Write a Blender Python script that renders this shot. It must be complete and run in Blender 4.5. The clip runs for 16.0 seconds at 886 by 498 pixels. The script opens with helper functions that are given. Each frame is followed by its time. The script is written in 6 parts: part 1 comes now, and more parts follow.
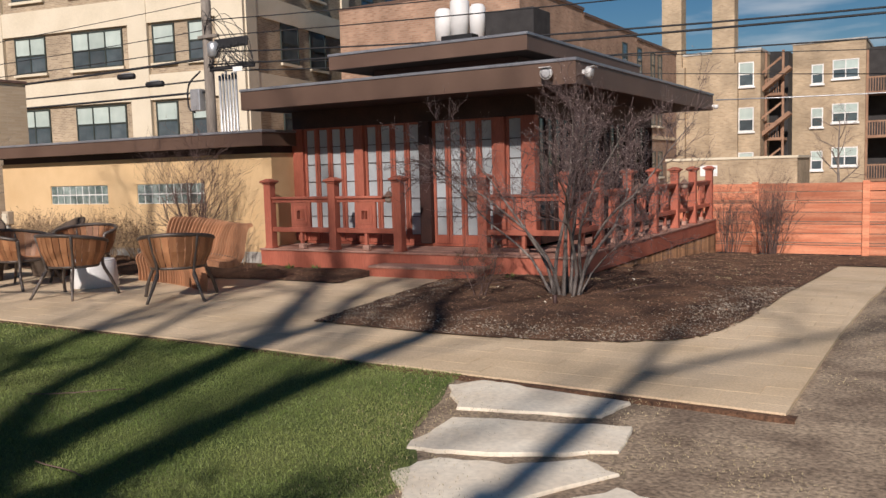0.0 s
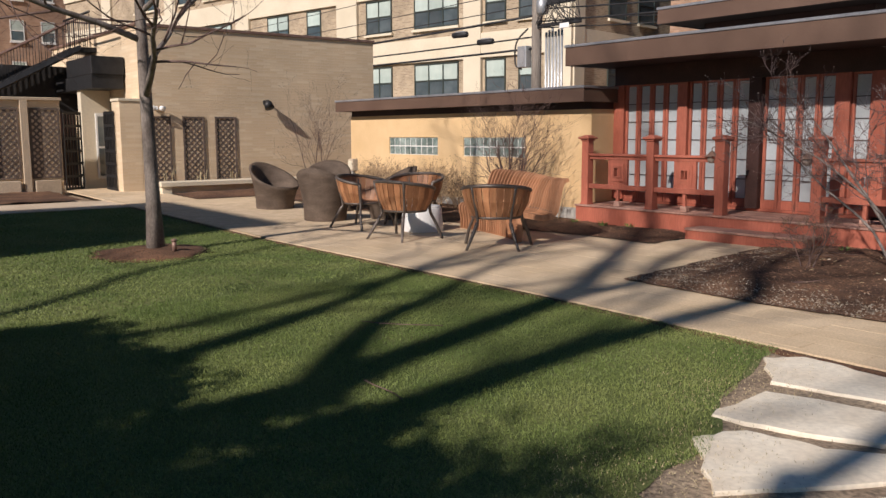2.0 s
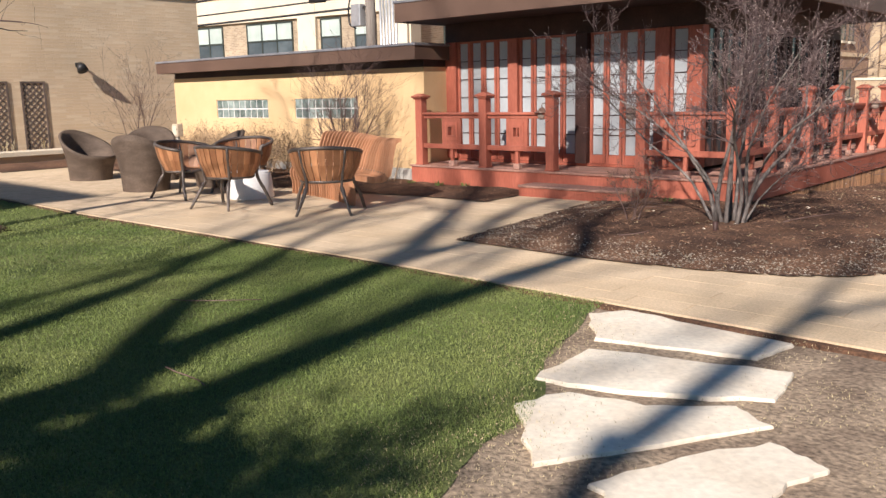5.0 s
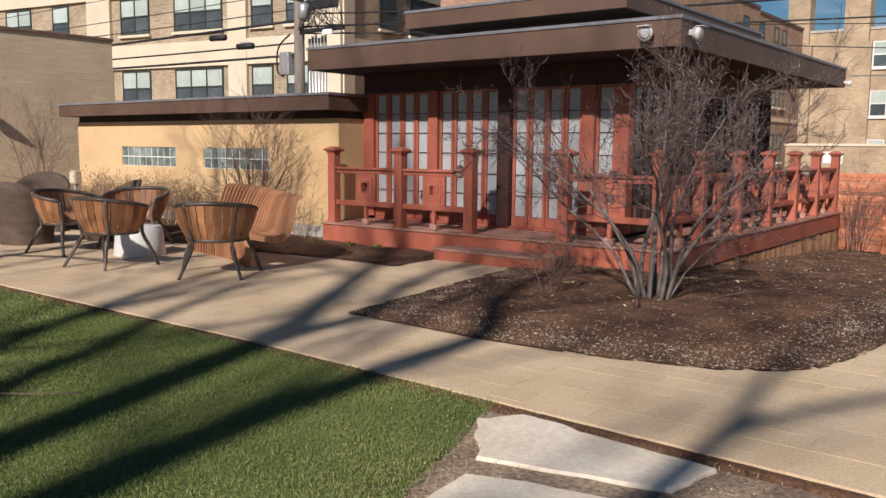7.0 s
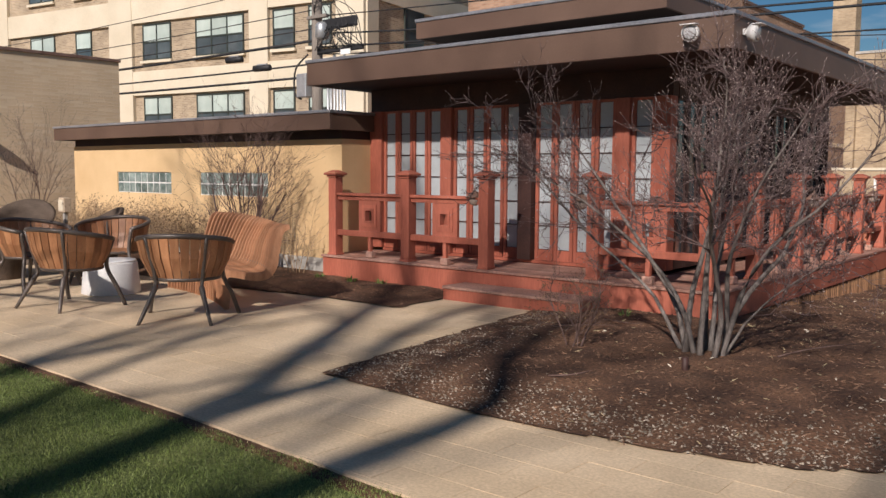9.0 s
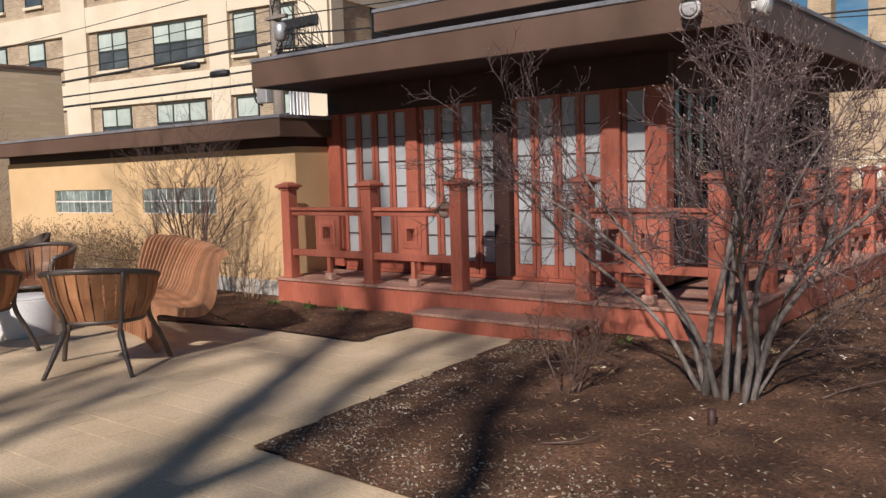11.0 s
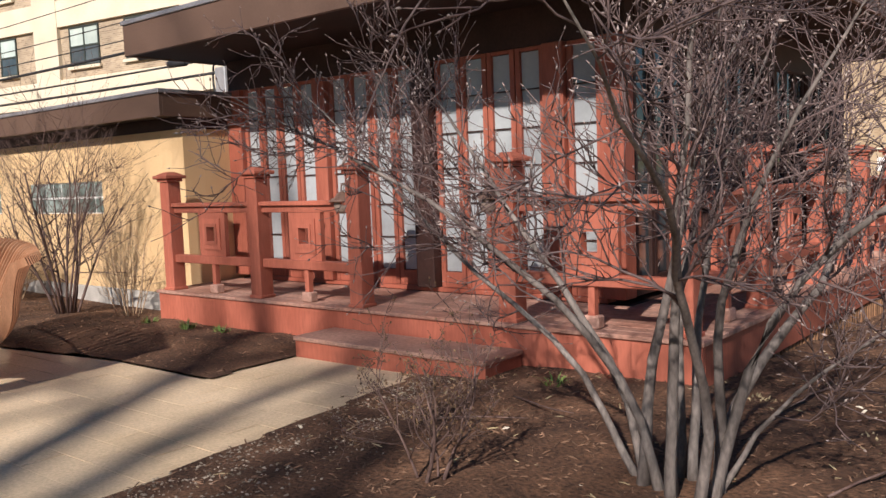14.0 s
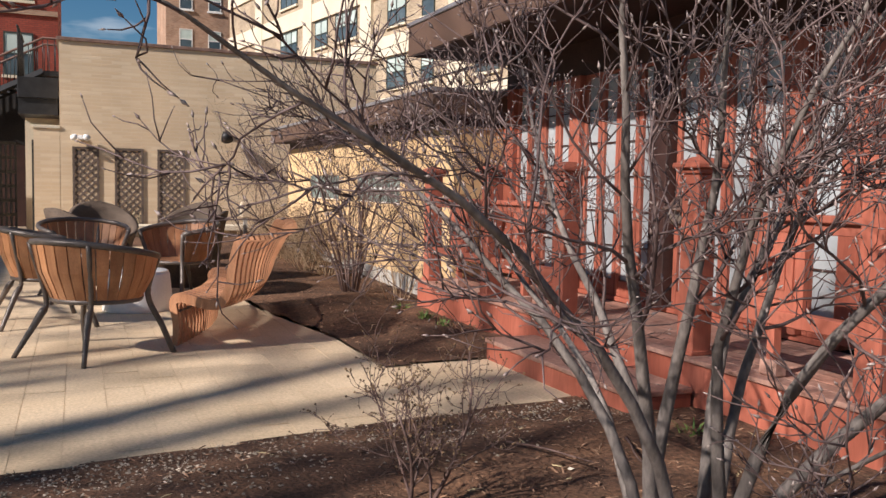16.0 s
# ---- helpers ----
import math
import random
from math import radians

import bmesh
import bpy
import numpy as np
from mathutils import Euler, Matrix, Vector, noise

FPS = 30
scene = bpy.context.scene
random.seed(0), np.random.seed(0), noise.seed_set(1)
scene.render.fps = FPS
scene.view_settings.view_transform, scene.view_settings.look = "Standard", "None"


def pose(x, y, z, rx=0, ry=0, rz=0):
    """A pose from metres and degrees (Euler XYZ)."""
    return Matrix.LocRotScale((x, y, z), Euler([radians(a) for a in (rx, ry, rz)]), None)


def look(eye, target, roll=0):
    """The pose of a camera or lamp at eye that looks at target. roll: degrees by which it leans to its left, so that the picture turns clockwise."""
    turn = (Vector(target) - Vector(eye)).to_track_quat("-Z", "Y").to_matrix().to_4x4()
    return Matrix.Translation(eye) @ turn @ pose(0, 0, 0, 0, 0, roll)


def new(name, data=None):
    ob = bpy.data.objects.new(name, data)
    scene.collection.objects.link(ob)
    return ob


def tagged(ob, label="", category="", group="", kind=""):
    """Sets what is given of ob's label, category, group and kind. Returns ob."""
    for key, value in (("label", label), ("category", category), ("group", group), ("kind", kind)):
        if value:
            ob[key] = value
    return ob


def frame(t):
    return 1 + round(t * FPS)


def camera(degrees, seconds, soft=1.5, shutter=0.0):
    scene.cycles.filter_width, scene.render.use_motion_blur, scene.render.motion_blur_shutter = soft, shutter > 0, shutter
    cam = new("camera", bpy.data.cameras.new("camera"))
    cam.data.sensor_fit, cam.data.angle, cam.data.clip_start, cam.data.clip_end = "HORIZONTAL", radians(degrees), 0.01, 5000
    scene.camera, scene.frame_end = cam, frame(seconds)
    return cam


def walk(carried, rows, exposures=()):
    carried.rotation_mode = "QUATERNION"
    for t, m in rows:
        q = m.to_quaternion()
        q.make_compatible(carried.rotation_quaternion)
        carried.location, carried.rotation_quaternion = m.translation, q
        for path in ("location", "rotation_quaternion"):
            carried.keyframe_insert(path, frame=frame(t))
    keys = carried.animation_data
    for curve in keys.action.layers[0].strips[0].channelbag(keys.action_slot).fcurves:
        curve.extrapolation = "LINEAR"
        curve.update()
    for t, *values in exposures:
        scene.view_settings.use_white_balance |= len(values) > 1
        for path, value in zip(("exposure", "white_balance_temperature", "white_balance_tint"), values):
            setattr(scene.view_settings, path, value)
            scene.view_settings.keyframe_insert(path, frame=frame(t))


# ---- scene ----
cam = camera(55.1, 16.0)
PATH = [
    (0, (10.271, -11.079, 1.592), (9.254, -9.366, 1.409), -1.6),
    (0.5, (10.267, -11.067, 1.595), (9.237, -9.364, 1.402), -1.7),
    (1, (10.278, -11.113, 1.592), (9.141, -9.48, 1.393), -1.0),
    (1.5, (10.28, -11.106, 1.579), (8.922, -9.656, 1.353), -0.1),
    (2, (10.277, -11.087, 1.564), (8.721, -9.86, 1.296), -0.2),
    (2.5, (10.287, -11.099, 1.565), (8.62, -10.032, 1.281), -0.4),
    (3, (10.282, -11.07, 1.551), (8.559, -10.099, 1.257), -0.7),
    (3.5, (10.288, -11.023, 1.544), (8.541, -10.098, 1.237), -0.9),
    (4, (10.298, -10.919, 1.529), (8.618, -9.885, 1.204), -1.0),
    (4.5, (10.191, -10.734, 1.512), (8.709, -9.443, 1.143), -1.5),
    (5, (10.157, -10.671, 1.519), (8.851, -9.199, 1.161), -1.2),
    (7.5, (9.588, -9.184, 1.551), (8.388, -7.601, 1.323), 0.2),
    (8, (9.327, -8.815, 1.526), (8.127, -7.23, 1.301), -0.9),
    (8.5, (9.262, -8.57, 1.516), (8.024, -7.011, 1.33), -0.4),
    (9, (9.092, -8.187, 1.503), (7.814, -6.659, 1.326), 0.4),
    (11.5, (8.207, -6.769, 1.576), (6.984, -5.196, 1.402), -2.3),
    (12, (8.099, -6.392, 1.503), (6.99, -4.738, 1.317), -1.5),
    (12.5, (7.954, -6.01, 1.464), (7.026, -4.252, 1.248), -2.0),
    (13, (7.894, -5.695, 1.446), (6.905, -3.967, 1.25), -3.0),
    (13.5, (7.845, -5.227, 1.42), (6.726, -3.579, 1.242), -1.9),
    (14, (7.81, -4.844, 1.381), (6.542, -3.306, 1.213), -2.2),
    (14.5, (8.017, -4.558, 1.406), (6.536, -3.225, 1.228), -1.7),
    (15, (8.303, -4.28, 1.405), (6.662, -3.16, 1.183), -0.1),
    (15.5, (8.355, -3.806, 1.384), (6.637, -2.796, 1.215), 1.8),
    (16, (8.489, -3.369, 1.321), (6.657, -2.579, 1.178), 1.2),
]
walk(cam, [(t, look(e, a, r)) for t, e, a, r in PATH], [(0.0, -0.03), (1.5, -0.03), (2.5, 0.26), (3.5, 0.50), (4.0, 0.54), (4.5, 0.56), (5.0, 0.62), (7.5, 0.02), (8.0, 0.06), (9.0, 0.04), (11.5, 0.06), (12.5, 0.37), (14.5, 0.41), (15.5, 0.45), (16.0, 0.53)])

# ---- light ----
SUN_AZ = (0.28, -1.0)      # horizontal way towards the sun
SUN_EL = 34.0
world = bpy.data.worlds.new("sky")
scene.world = world
world.use_nodes = True
wn = world.node_tree.nodes
sky = wn.new("ShaderNodeTexSky")
sky.sky_type = "NISHITA"
sky.sun_disc = False
sky.sun_elevation = radians(SUN_EL)
sky.sun_rotation = math.atan2(SUN_AZ[0], SUN_AZ[1])
sky.air_density, sky.dust_density, sky.ozone_density = 1.0, 0.15, 2.6
wmap = wn.new("ShaderNodeTexCoord")
cl = wn.new("ShaderNodeTexNoise")
cl.inputs["Scale"].default_value, cl.inputs["Detail"].default_value = 3.2, 6
cmap = wn.new("ShaderNodeMapping")
cmap.inputs["Scale"].default_value = (1, 1, 5)
ramp = wn.new("ShaderNodeValToRGB")
ramp.color_ramp.elements[0].position, ramp.color_ramp.elements[1].position = 0.60, 0.80
cmix = wn.new("ShaderNodeMix")
cmix.data_type = "RGBA"
cmix.inputs["B"].default_value = (17.0, 17.5, 18.5, 1)
wl = world.node_tree.links
wl.new(wmap.outputs["Generated"], cmap.inputs["Vector"])
wl.new(cmap.outputs["Vector"], cl.inputs["Vector"])
wl.new(cl.outputs["Fac"], ramp.inputs["Fac"])
wl.new(ramp.outputs["Color"], cmix.inputs["Factor"])
hs = wn.new("ShaderNodeHueSaturation")
hs.inputs["Saturation"].default_value, hs.inputs["Value"].default_value = 1.35, 1.25
wl.new(sky.outputs["Color"], hs.inputs["Color"])
wl.new(hs.outputs["Color"], cmix.inputs["A"])
wl.new(cmix.outputs["Result"], wn["Background"].inputs["Color"])
wn["Background"].inputs["Strength"].default_value = 0.037
sun = new("sun", bpy.data.lights.new("sun", "SUN"))
sun.data.energy, sun.data.angle, sun.data.color = 5.0, radians(1.1), (1.0, 0.90, 0.84)
sun.matrix_world = look((SUN_AZ[0] * 30, SUN_AZ[1] * 30, 30 * math.tan(radians(SUN_EL))), (0, 0, 0))

# ---- materials ----
def mat(name, c1, c2, scale=3.0, rough=0.7, bump=0.15, fine=60.0, metal=0.0, stretch=(1, 1, 1), grain=0.18, vary=0.12, spec=0.4, island=False):
    """Two colours mixed by a large noise, a fine grain over them, relief from the grain, and a shift of value from piece to piece."""
    m = bpy.data.materials.new(name)
    m.use_nodes = True
    nt = m.node_tree
    n, l = nt.nodes, nt.links
    b = n["Principled BSDF"]
    b.inputs["Roughness"].default_value, b.inputs["Metallic"].default_value = rough, metal
    b.inputs["Specular IOR Level"].default_value = spec
    tc = n.new("ShaderNodeTexCoord")
    mp = n.new("ShaderNodeMapping")
    mp.inputs["Scale"].default_value = stretch
    l.new(tc.outputs["Object"], mp.inputs["Vector"])
    big, small = n.new("ShaderNodeTexNoise"), n.new("ShaderNodeTexNoise")
    big.inputs["Scale"].default_value, big.inputs["Detail"].default_value = scale, 5
    small.inputs["Scale"].default_value, small.inputs["Detail"].default_value = fine, 4
    for t in (big, small):
        l.new(mp.outputs["Vector"], t.inputs["Vector"])
    rp = n.new("ShaderNodeValToRGB")
    rp.color_ramp.elements[0].position, rp.color_ramp.elements[1].position = 0.35, 0.65
    rp.color_ramp.elements[0].color, rp.color_ramp.elements[1].color = (*c1, 1), (*c2, 1)
    l.new(big.outputs["Fac"], rp.inputs["Fac"])
    gr = n.new("ShaderNodeMapRange")
    gr.inputs["From Min"].default_value, gr.inputs["From Max"].default_value = 0.3, 0.7
    gr.inputs["To Min"].default_value, gr.inputs["To Max"].default_value = 1 - grain, 1 + grain
    l.new(small.outputs["Fac"], gr.inputs["Value"])
    rnd = n.new("ShaderNodeNewGeometry" if island else "ShaderNodeObjectInfo")
    vr = n.new("ShaderNodeMapRange")
    vr.inputs["To Min"].default_value, vr.inputs["To Max"].default_value = 1 - vary, 1 + vary
    l.new(rnd.outputs["Random Per Island" if island else "Random"], vr.inputs["Value"])
    mu = n.new("ShaderNodeMath")
    mu.operation = "MULTIPLY"
    l.new(gr.outputs["Result"], mu.inputs[0])
    l.new(vr.outputs["Result"], mu.inputs[1])
    vm = n.new("ShaderNodeVectorMath")
    vm.operation = "SCALE"
    l.new(rp.outputs["Color"], vm.inputs[0])
    l.new(mu.outputs["Value"], vm.inputs["Scale"])
    l.new(vm.outputs["Vector"], b.inputs["Base Color"])
    if bump:
        bp = n.new("ShaderNodeBump")
        bp.inputs["Strength"].default_value, bp.inputs["Distance"].default_value = bump, 0.01
        l.new(small.outputs["Fac"], bp.inputs["Height"])
        l.new(bp.outputs["Normal"], b.inputs["Normal"])
    return m


def brick_mat(name, c1, c2, mortar, w=0.21, h=0.067, bias=0.0, gap=0.012, rough=0.85, stain=0.25):
    m = bpy.data.materials.new(name)
    m.use_nodes = True
    n, l = m.node_tree.nodes, m.node_tree.links
    b = n["Principled BSDF"]
    b.inputs["Roughness"].default_value = rough
    b.inputs["Specular IOR Level"].default_value = 0.25
    tc, sp, ad, cb = n.new("ShaderNodeTexCoord"), n.new("ShaderNodeSeparateXYZ"), n.new("ShaderNodeMath"), n.new("ShaderNodeCombineXYZ")
    l.new(tc.outputs["Object"], sp.inputs["Vector"])
    l.new(sp.outputs["X"], ad.inputs[0])
    l.new(sp.outputs["Y"], ad.inputs[1])
    l.new(ad.outputs["Value"], cb.inputs["X"])
    l.new(sp.outputs["Z"], cb.inputs["Y"])
    br = n.new("ShaderNodeTexBrick")
    br.inputs["Color1"].default_value, br.inputs["Color2"].default_value, br.inputs["Mortar"].default_value = (*c1, 1), (*c2, 1), (*mortar, 1)
    br.inputs["Scale"].default_value, br.inputs["Mortar Size"].default_value = 1.0, gap
    br.inputs["Brick Width"].default_value, br.inputs["Row Height"].default_value, br.inputs["Bias"].default_value = w, h, bias
    l.new(cb.outputs["Vector"], br.inputs["Vector"])
    ns = n.new("ShaderNodeTexNoise")
    ns.inputs["Scale"].default_value, ns.inputs["Detail"].default_value = 0.7, 6
    l.new(tc.outputs["Object"], ns.inputs["Vector"])
    mr = n.new("ShaderNodeMapRange")
    mr.inputs["From Min"].default_value, mr.inputs["From Max"].default_value = 0.3, 0.7
    mr.inputs["To Min"].default_value, mr.inputs["To Max"].default_value = 1 - stain, 1 + stain
    l.new(ns.outputs["Fac"], mr.inputs["Value"])
    vm = n.new("ShaderNodeVectorMath")
    vm.operation = "SCALE"
    l.new(br.outputs["Color"], vm.inputs[0])
    l.new(mr.outputs["Result"], vm.inputs["Scale"])
    l.new(vm.outputs["Vector"], b.inputs["Base Color"])
    bp = n.new("ShaderNodeBump")
    bp.inputs["Strength"].default_value, bp.inputs["Distance"].default_value = 0.5, 0.01
    l.new(br.outputs["Fac"], bp.inputs["Height"])
    bp.invert = True
    l.new(bp.outputs["Normal"], b.inputs["Normal"])
    return m


REDWOOD = mat("stained_redwood", (0.315, 0.090, 0.056), (0.42, 0.132, 0.085), 2.5, 0.55, 0.15, 40, stretch=(1, 1, 0.2), grain=0.12, vary=0.14)
DECKWOOD = mat("worn_deck_wood", (0.33, 0.165, 0.12), (0.45, 0.27, 0.21), 2.0, 0.6, 0.2, 30, grain=0.25, vary=0.2)
FENCEWOOD = mat("fence_cedar", (0.47, 0.150, 0.078), (0.63, 0.265, 0.150), 1.9, 0.7, 0.25, 30, stretch=(0.5, 1, 7), grain=0.24, vary=0.26)
LATTICE = mat("skirt_wood", (0.17, 0.085, 0.045), (0.27, 0.145, 0.075), 4, 0.8, 0.2, 40, vary=0.4)
# dark brown timber, its colour deepened further for the shade under the eaves
DARKWOOD = mat("shade_deepened_dark_timber", (0.036, 0.017, 0.014), (0.055, 0.025, 0.020), 3, 0.6, 0.1, 40)
FASCIA = mat("brown_metal_fascia", (0.110, 0.066, 0.048), (0.140, 0.086, 0.062), 1.2, 0.5, 0.03, 50, grain=0.08, vary=0.06)
COPING = mat("grey_metal_coping", (0.26, 0.26, 0.28), (0.34, 0.34, 0.36), 3, 0.4, 0.05, 40, metal=0.5)
# dark brown soffit with the eave shade put into its near-black colour
SOFFIT = mat("shade_darkened_soffit", (0.024, 0.014, 0.012), (0.036, 0.020, 0.017), 2, 0.8, 0.05, 40)
ROOFING = mat("roof_membrane", (0.20, 0.20, 0.20), (0.28, 0.28, 0.28), 1, 0.9, 0.1, 40)
STUCCO = mat("yellow_stucco", (0.63, 0.43, 0.225), (0.71, 0.50, 0.275), 1.3, 0.9, 0.25, 110, grain=0.07, vary=0.03)
CONCRETE = mat("weathered_concrete", (0.34, 0.32, 0.29), (0.46, 0.44, 0.40), 4, 0.9, 0.2, 70)
TANSTONE = mat("tan_cast_stone", (0.46, 0.36, 0.255), (0.55, 0.44, 0.32), 1.2, 0.9, 0.2, 40)
LIMESTONE = mat("cream_limestone", (0.62, 0.545, 0.41), (0.70, 0.62, 0.48), 0.6, 0.85, 0.1, 20, grain=0.06, vary=0.03)
SHOJI = mat("frosted_white_glass", (0.36, 0.39, 0.41), (0.44, 0.47, 0.48), 2.5, 0.25, 0.0, 30, grain=0.04, vary=0.08, spec=0.5)
GLASSBLOCK = mat("glass_block", (0.12, 0.165, 0.15), (0.28, 0.335, 0.31), 6, 0.22, 0.3, 22, grain=0.25, vary=0.25, spec=0.5)
MORTAR = mat("white_mortar", (0.55, 0.54, 0.48), (0.62, 0.6, 0.55), 5, 0.9, 0.1, 60)
PAVER = mat("tan_paver", (0.57, 0.435, 0.28), (0.67, 0.525, 0.355), 1.1, 0.85, 0.25, 55, grain=0.14, vary=0.05)
PAVERS = mat("tan_paver_far", (0.57, 0.435, 0.28), (0.67, 0.525, 0.355), 1.1, 0.85, 0.25, 55, grain=0.14, vary=0.05, island=True)
JOINT = mat("joint_sand", (0.47, 0.36, 0.235), (0.58, 0.45, 0.305), 6, 0.95, 0.1, 60)
FLAG = mat("pale_flagstone", (0.70, 0.61, 0.48), (0.80, 0.73, 0.60), 2.2, 0.8, 0.3, 26, grain=0.1, vary=0.05)
MULCH = mat("dark_mulch", (0.066, 0.033, 0.019), (0.155, 0.080, 0.044), 2.2, 0.95, 1.0, 45, grain=0.55, vary=0.02)
CHIP = mat("mulch_chip", (0.105, 0.058, 0.036), (0.23, 0.137, 0.086), 9, 0.95, 0.2, 50, grain=0.3, vary=0.7, island=True)
PEBBLE = mat("pale_gravel", (0.16, 0.128, 0.095), (0.42, 0.36, 0.285), 14, 0.9, 0.1, 50, vary=0.4, island=True)
SOIL = mat("bare_soil", (0.19, 0.138, 0.096), (0.37, 0.285, 0.198), 2.4, 0.95, 1.0, 34, grain=0.5, vary=0.02)
TURF = mat("lawn_soil", (0.085, 0.115, 0.030), (0.145, 0.165, 0.052), 1.2, 0.95, 0.8, 70, grain=0.45, vary=0.02)
BLADE = mat("grass_blade", (0.105, 0.155, 0.034), (0.190, 0.225, 0.065), 0.9, 0.6, 0.0, 30, grain=0.2, vary=0.4, island=True)
STRAW = mat("dry_grass", (0.36, 0.29, 0.16), (0.48, 0.40, 0.24), 2, 0.8, 0.0, 30, vary=0.4, island=True)
MAGBARK = mat("pale_grey_bark", (0.105, 0.087, 0.077), (0.235, 0.203, 0.182), 9, 0.8, 0.5, 60, stretch=(1, 1, 0.4), grain=0.3)
MAGTWIG = mat("grey_brown_twig", (0.085, 0.055, 0.052), (0.18, 0.128, 0.12), 8, 0.65, 0.2, 60, grain=0.25)
BARK = mat("grey_bark", (0.125, 0.100, 0.085), (0.25, 0.21, 0.183), 7, 0.85, 0.5, 60, stretch=(1, 1, 0.4), grain=0.3)
TWIG = mat("brown_twig", (0.095, 0.056, 0.047), (0.165, 0.108, 0.092), 8, 0.7, 0.2, 60, grain=0.25)
TANTWIG = mat("tan_twig", (0.34, 0.235, 0.145), (0.47, 0.345, 0.225), 8, 0.75, 0.2, 60, grain=0.25)
PINKTWIG = mat("knobby_red_twig", (0.13, 0.08, 0.064), (0.40, 0.25, 0.185), 6, 0.65, 0.3, 50, grain=0.3)
BUD = mat("silver_bud", (0.20, 0.14, 0.125), (0.42, 0.35, 0.32), 12, 0.5, 0.1, 60, vary=0.4, island=True)
SEEDPOD = mat("dry_seed_head", (0.10, 0.060, 0.035), (0.17, 0.11, 0.06), 9, 0.9, 0.1, 60, vary=0.4, island=True)
GREENLEAF = mat("spring_leaf", (0.10, 0.17, 0.04), (0.17, 0.25, 0.07), 6, 0.6, 0.0, 40, vary=0.3, island=True)
TEAK = mat("warm_teak_slat", (0.30, 0.130, 0.060), (0.44, 0.215, 0.105), 3, 0.45, 0.15, 60, stretch=(4, 4, 0.6), grain=0.2, vary=0.25)
BENCHWOOD = mat("bench_plywood", (0.38, 0.175, 0.090), (0.50, 0.26, 0.145), 3, 0.42, 0.12, 50, stretch=(6, 1, 1), grain=0.18, vary=0.18)
FRAMEMETAL = mat("dark_grey_frame", (0.090, 0.074, 0.064), (0.145, 0.120, 0.104), 6, 0.42, 0.05, 60, metal=0.2)
WICKER = mat("dark_wicker", (0.080, 0.056, 0.040), (0.125, 0.090, 0.066), 4, 0.75, 0.9, 70, stretch=(1, 1, 2.2), grain=0.4)
WHITE = mat("white_painted", (0.72, 0.71, 0.69), (0.78, 0.77, 0.75), 3, 0.45, 0.03, 40, grain=0.04)
BLACKMETAL = mat("black_iron", (0.020, 0.020, 0.021), (0.032, 0.032, 0.034), 6, 0.5, 0.05, 60, metal=0.3)
BRONZE = mat("aged_bronze", (0.19, 0.115, 0.085), (0.29, 0.185, 0.145), 6, 0.4, 0.1, 60, metal=0.15)
LAMPGLASS = mat("dusty_lamp_glass", (0.26, 0.20, 0.165), (0.36, 0.29, 0.24), 6, 0.15, 0.05, 60, spec=0.7)
LENS = mat("grey_lamp_lens", (0.40, 0.40, 0.41), (0.50, 0.50, 0.51), 6, 0.15, 0.0, 40, spec=0.7)
POLEWOOD = mat("utility_pole_wood", (0.20, 0.17, 0.145), (0.28, 0.245, 0.21), 4, 0.9, 0.4, 30, stretch=(4, 4, 0.4), grain=0.25)
GALV = mat("galvanised_steel", (0.42, 0.43, 0.44), (0.52, 0.53, 0.54), 4, 0.4, 0.05, 40, metal=0.6)
CABLE = mat("black_cable", (0.016, 0.016, 0.018), (0.026, 0.026, 0.028), 6, 0.6, 0.0, 40)
WFRAME = mat("dark_green_window_frame", (0.030, 0.040, 0.034), (0.045, 0.055, 0.048), 5, 0.5, 0.03, 40)
WINGLASS = mat("window_glass", (0.055, 0.075, 0.085), (0.090, 0.115, 0.125), 1.5, 0.06, 0.0, 20, grain=0.05, vary=0.25, spec=0.9)
BLIND = mat("pale_window_blind", (0.42, 0.50, 0.46), (0.52, 0.60, 0.55), 1.5, 0.15, 0.0, 20, grain=0.04, vary=0.12, spec=0.8)
TRIMWHITE = mat("white_window_trim", (0.70, 0.69, 0.66), (0.78, 0.77, 0.74), 3, 0.6, 0.03, 40)
BRICK_TAN = brick_mat("tan_brick", (0.66, 0.505, 0.335), (0.82, 0.70, 0.52), (0.68, 0.535, 0.37), 0.40, 0.075, -0.55, 0.010, stain=0.10)
BRICK_BUFF = brick_mat("buff_brick", (0.45, 0.355, 0.24), (0.27, 0.205, 0.14), (0.45, 0.37, 0.275), 0.22, 0.075, 0.0, 0.014, stain=0.22)
BRICK_OCHRE = brick_mat("ochre_brick", (0.48, 0.365, 0.24), (0.36, 0.265, 0.17), (0.43, 0.345, 0.245), 0.24, 0.09, 0.0, 0.014, stain=0.25)
BRICK_BROWN = brick_mat("brown_brick", (0.31, 0.18, 0.12), (0.44, 0.275, 0.19), (0.36, 0.26, 0.19), 0.24, 0.09, 0.0, 0.014, stain=0.25)
BRICK_RED = brick_mat("red_brick", (0.26, 0.052, 0.034), (0.32, 0.072, 0.046), (0.17, 0.05, 0.038), 0.24, 0.085, 0.0, 0.012, stain=0.18)
PORCHWOOD = mat("porch_timber", (0.24, 0.135, 0.085), (0.33, 0.20, 0.13), 2, 0.85, 0.1, 30, grain=0.2)
# near-black that paints shade into hollows; also the rooftop housing's own colour
DARKFILL = mat("dark_fill_shade_and_housing", (0.030, 0.028, 0.028), (0.045, 0.042, 0.042), 2, 0.9, 0.0, 30)

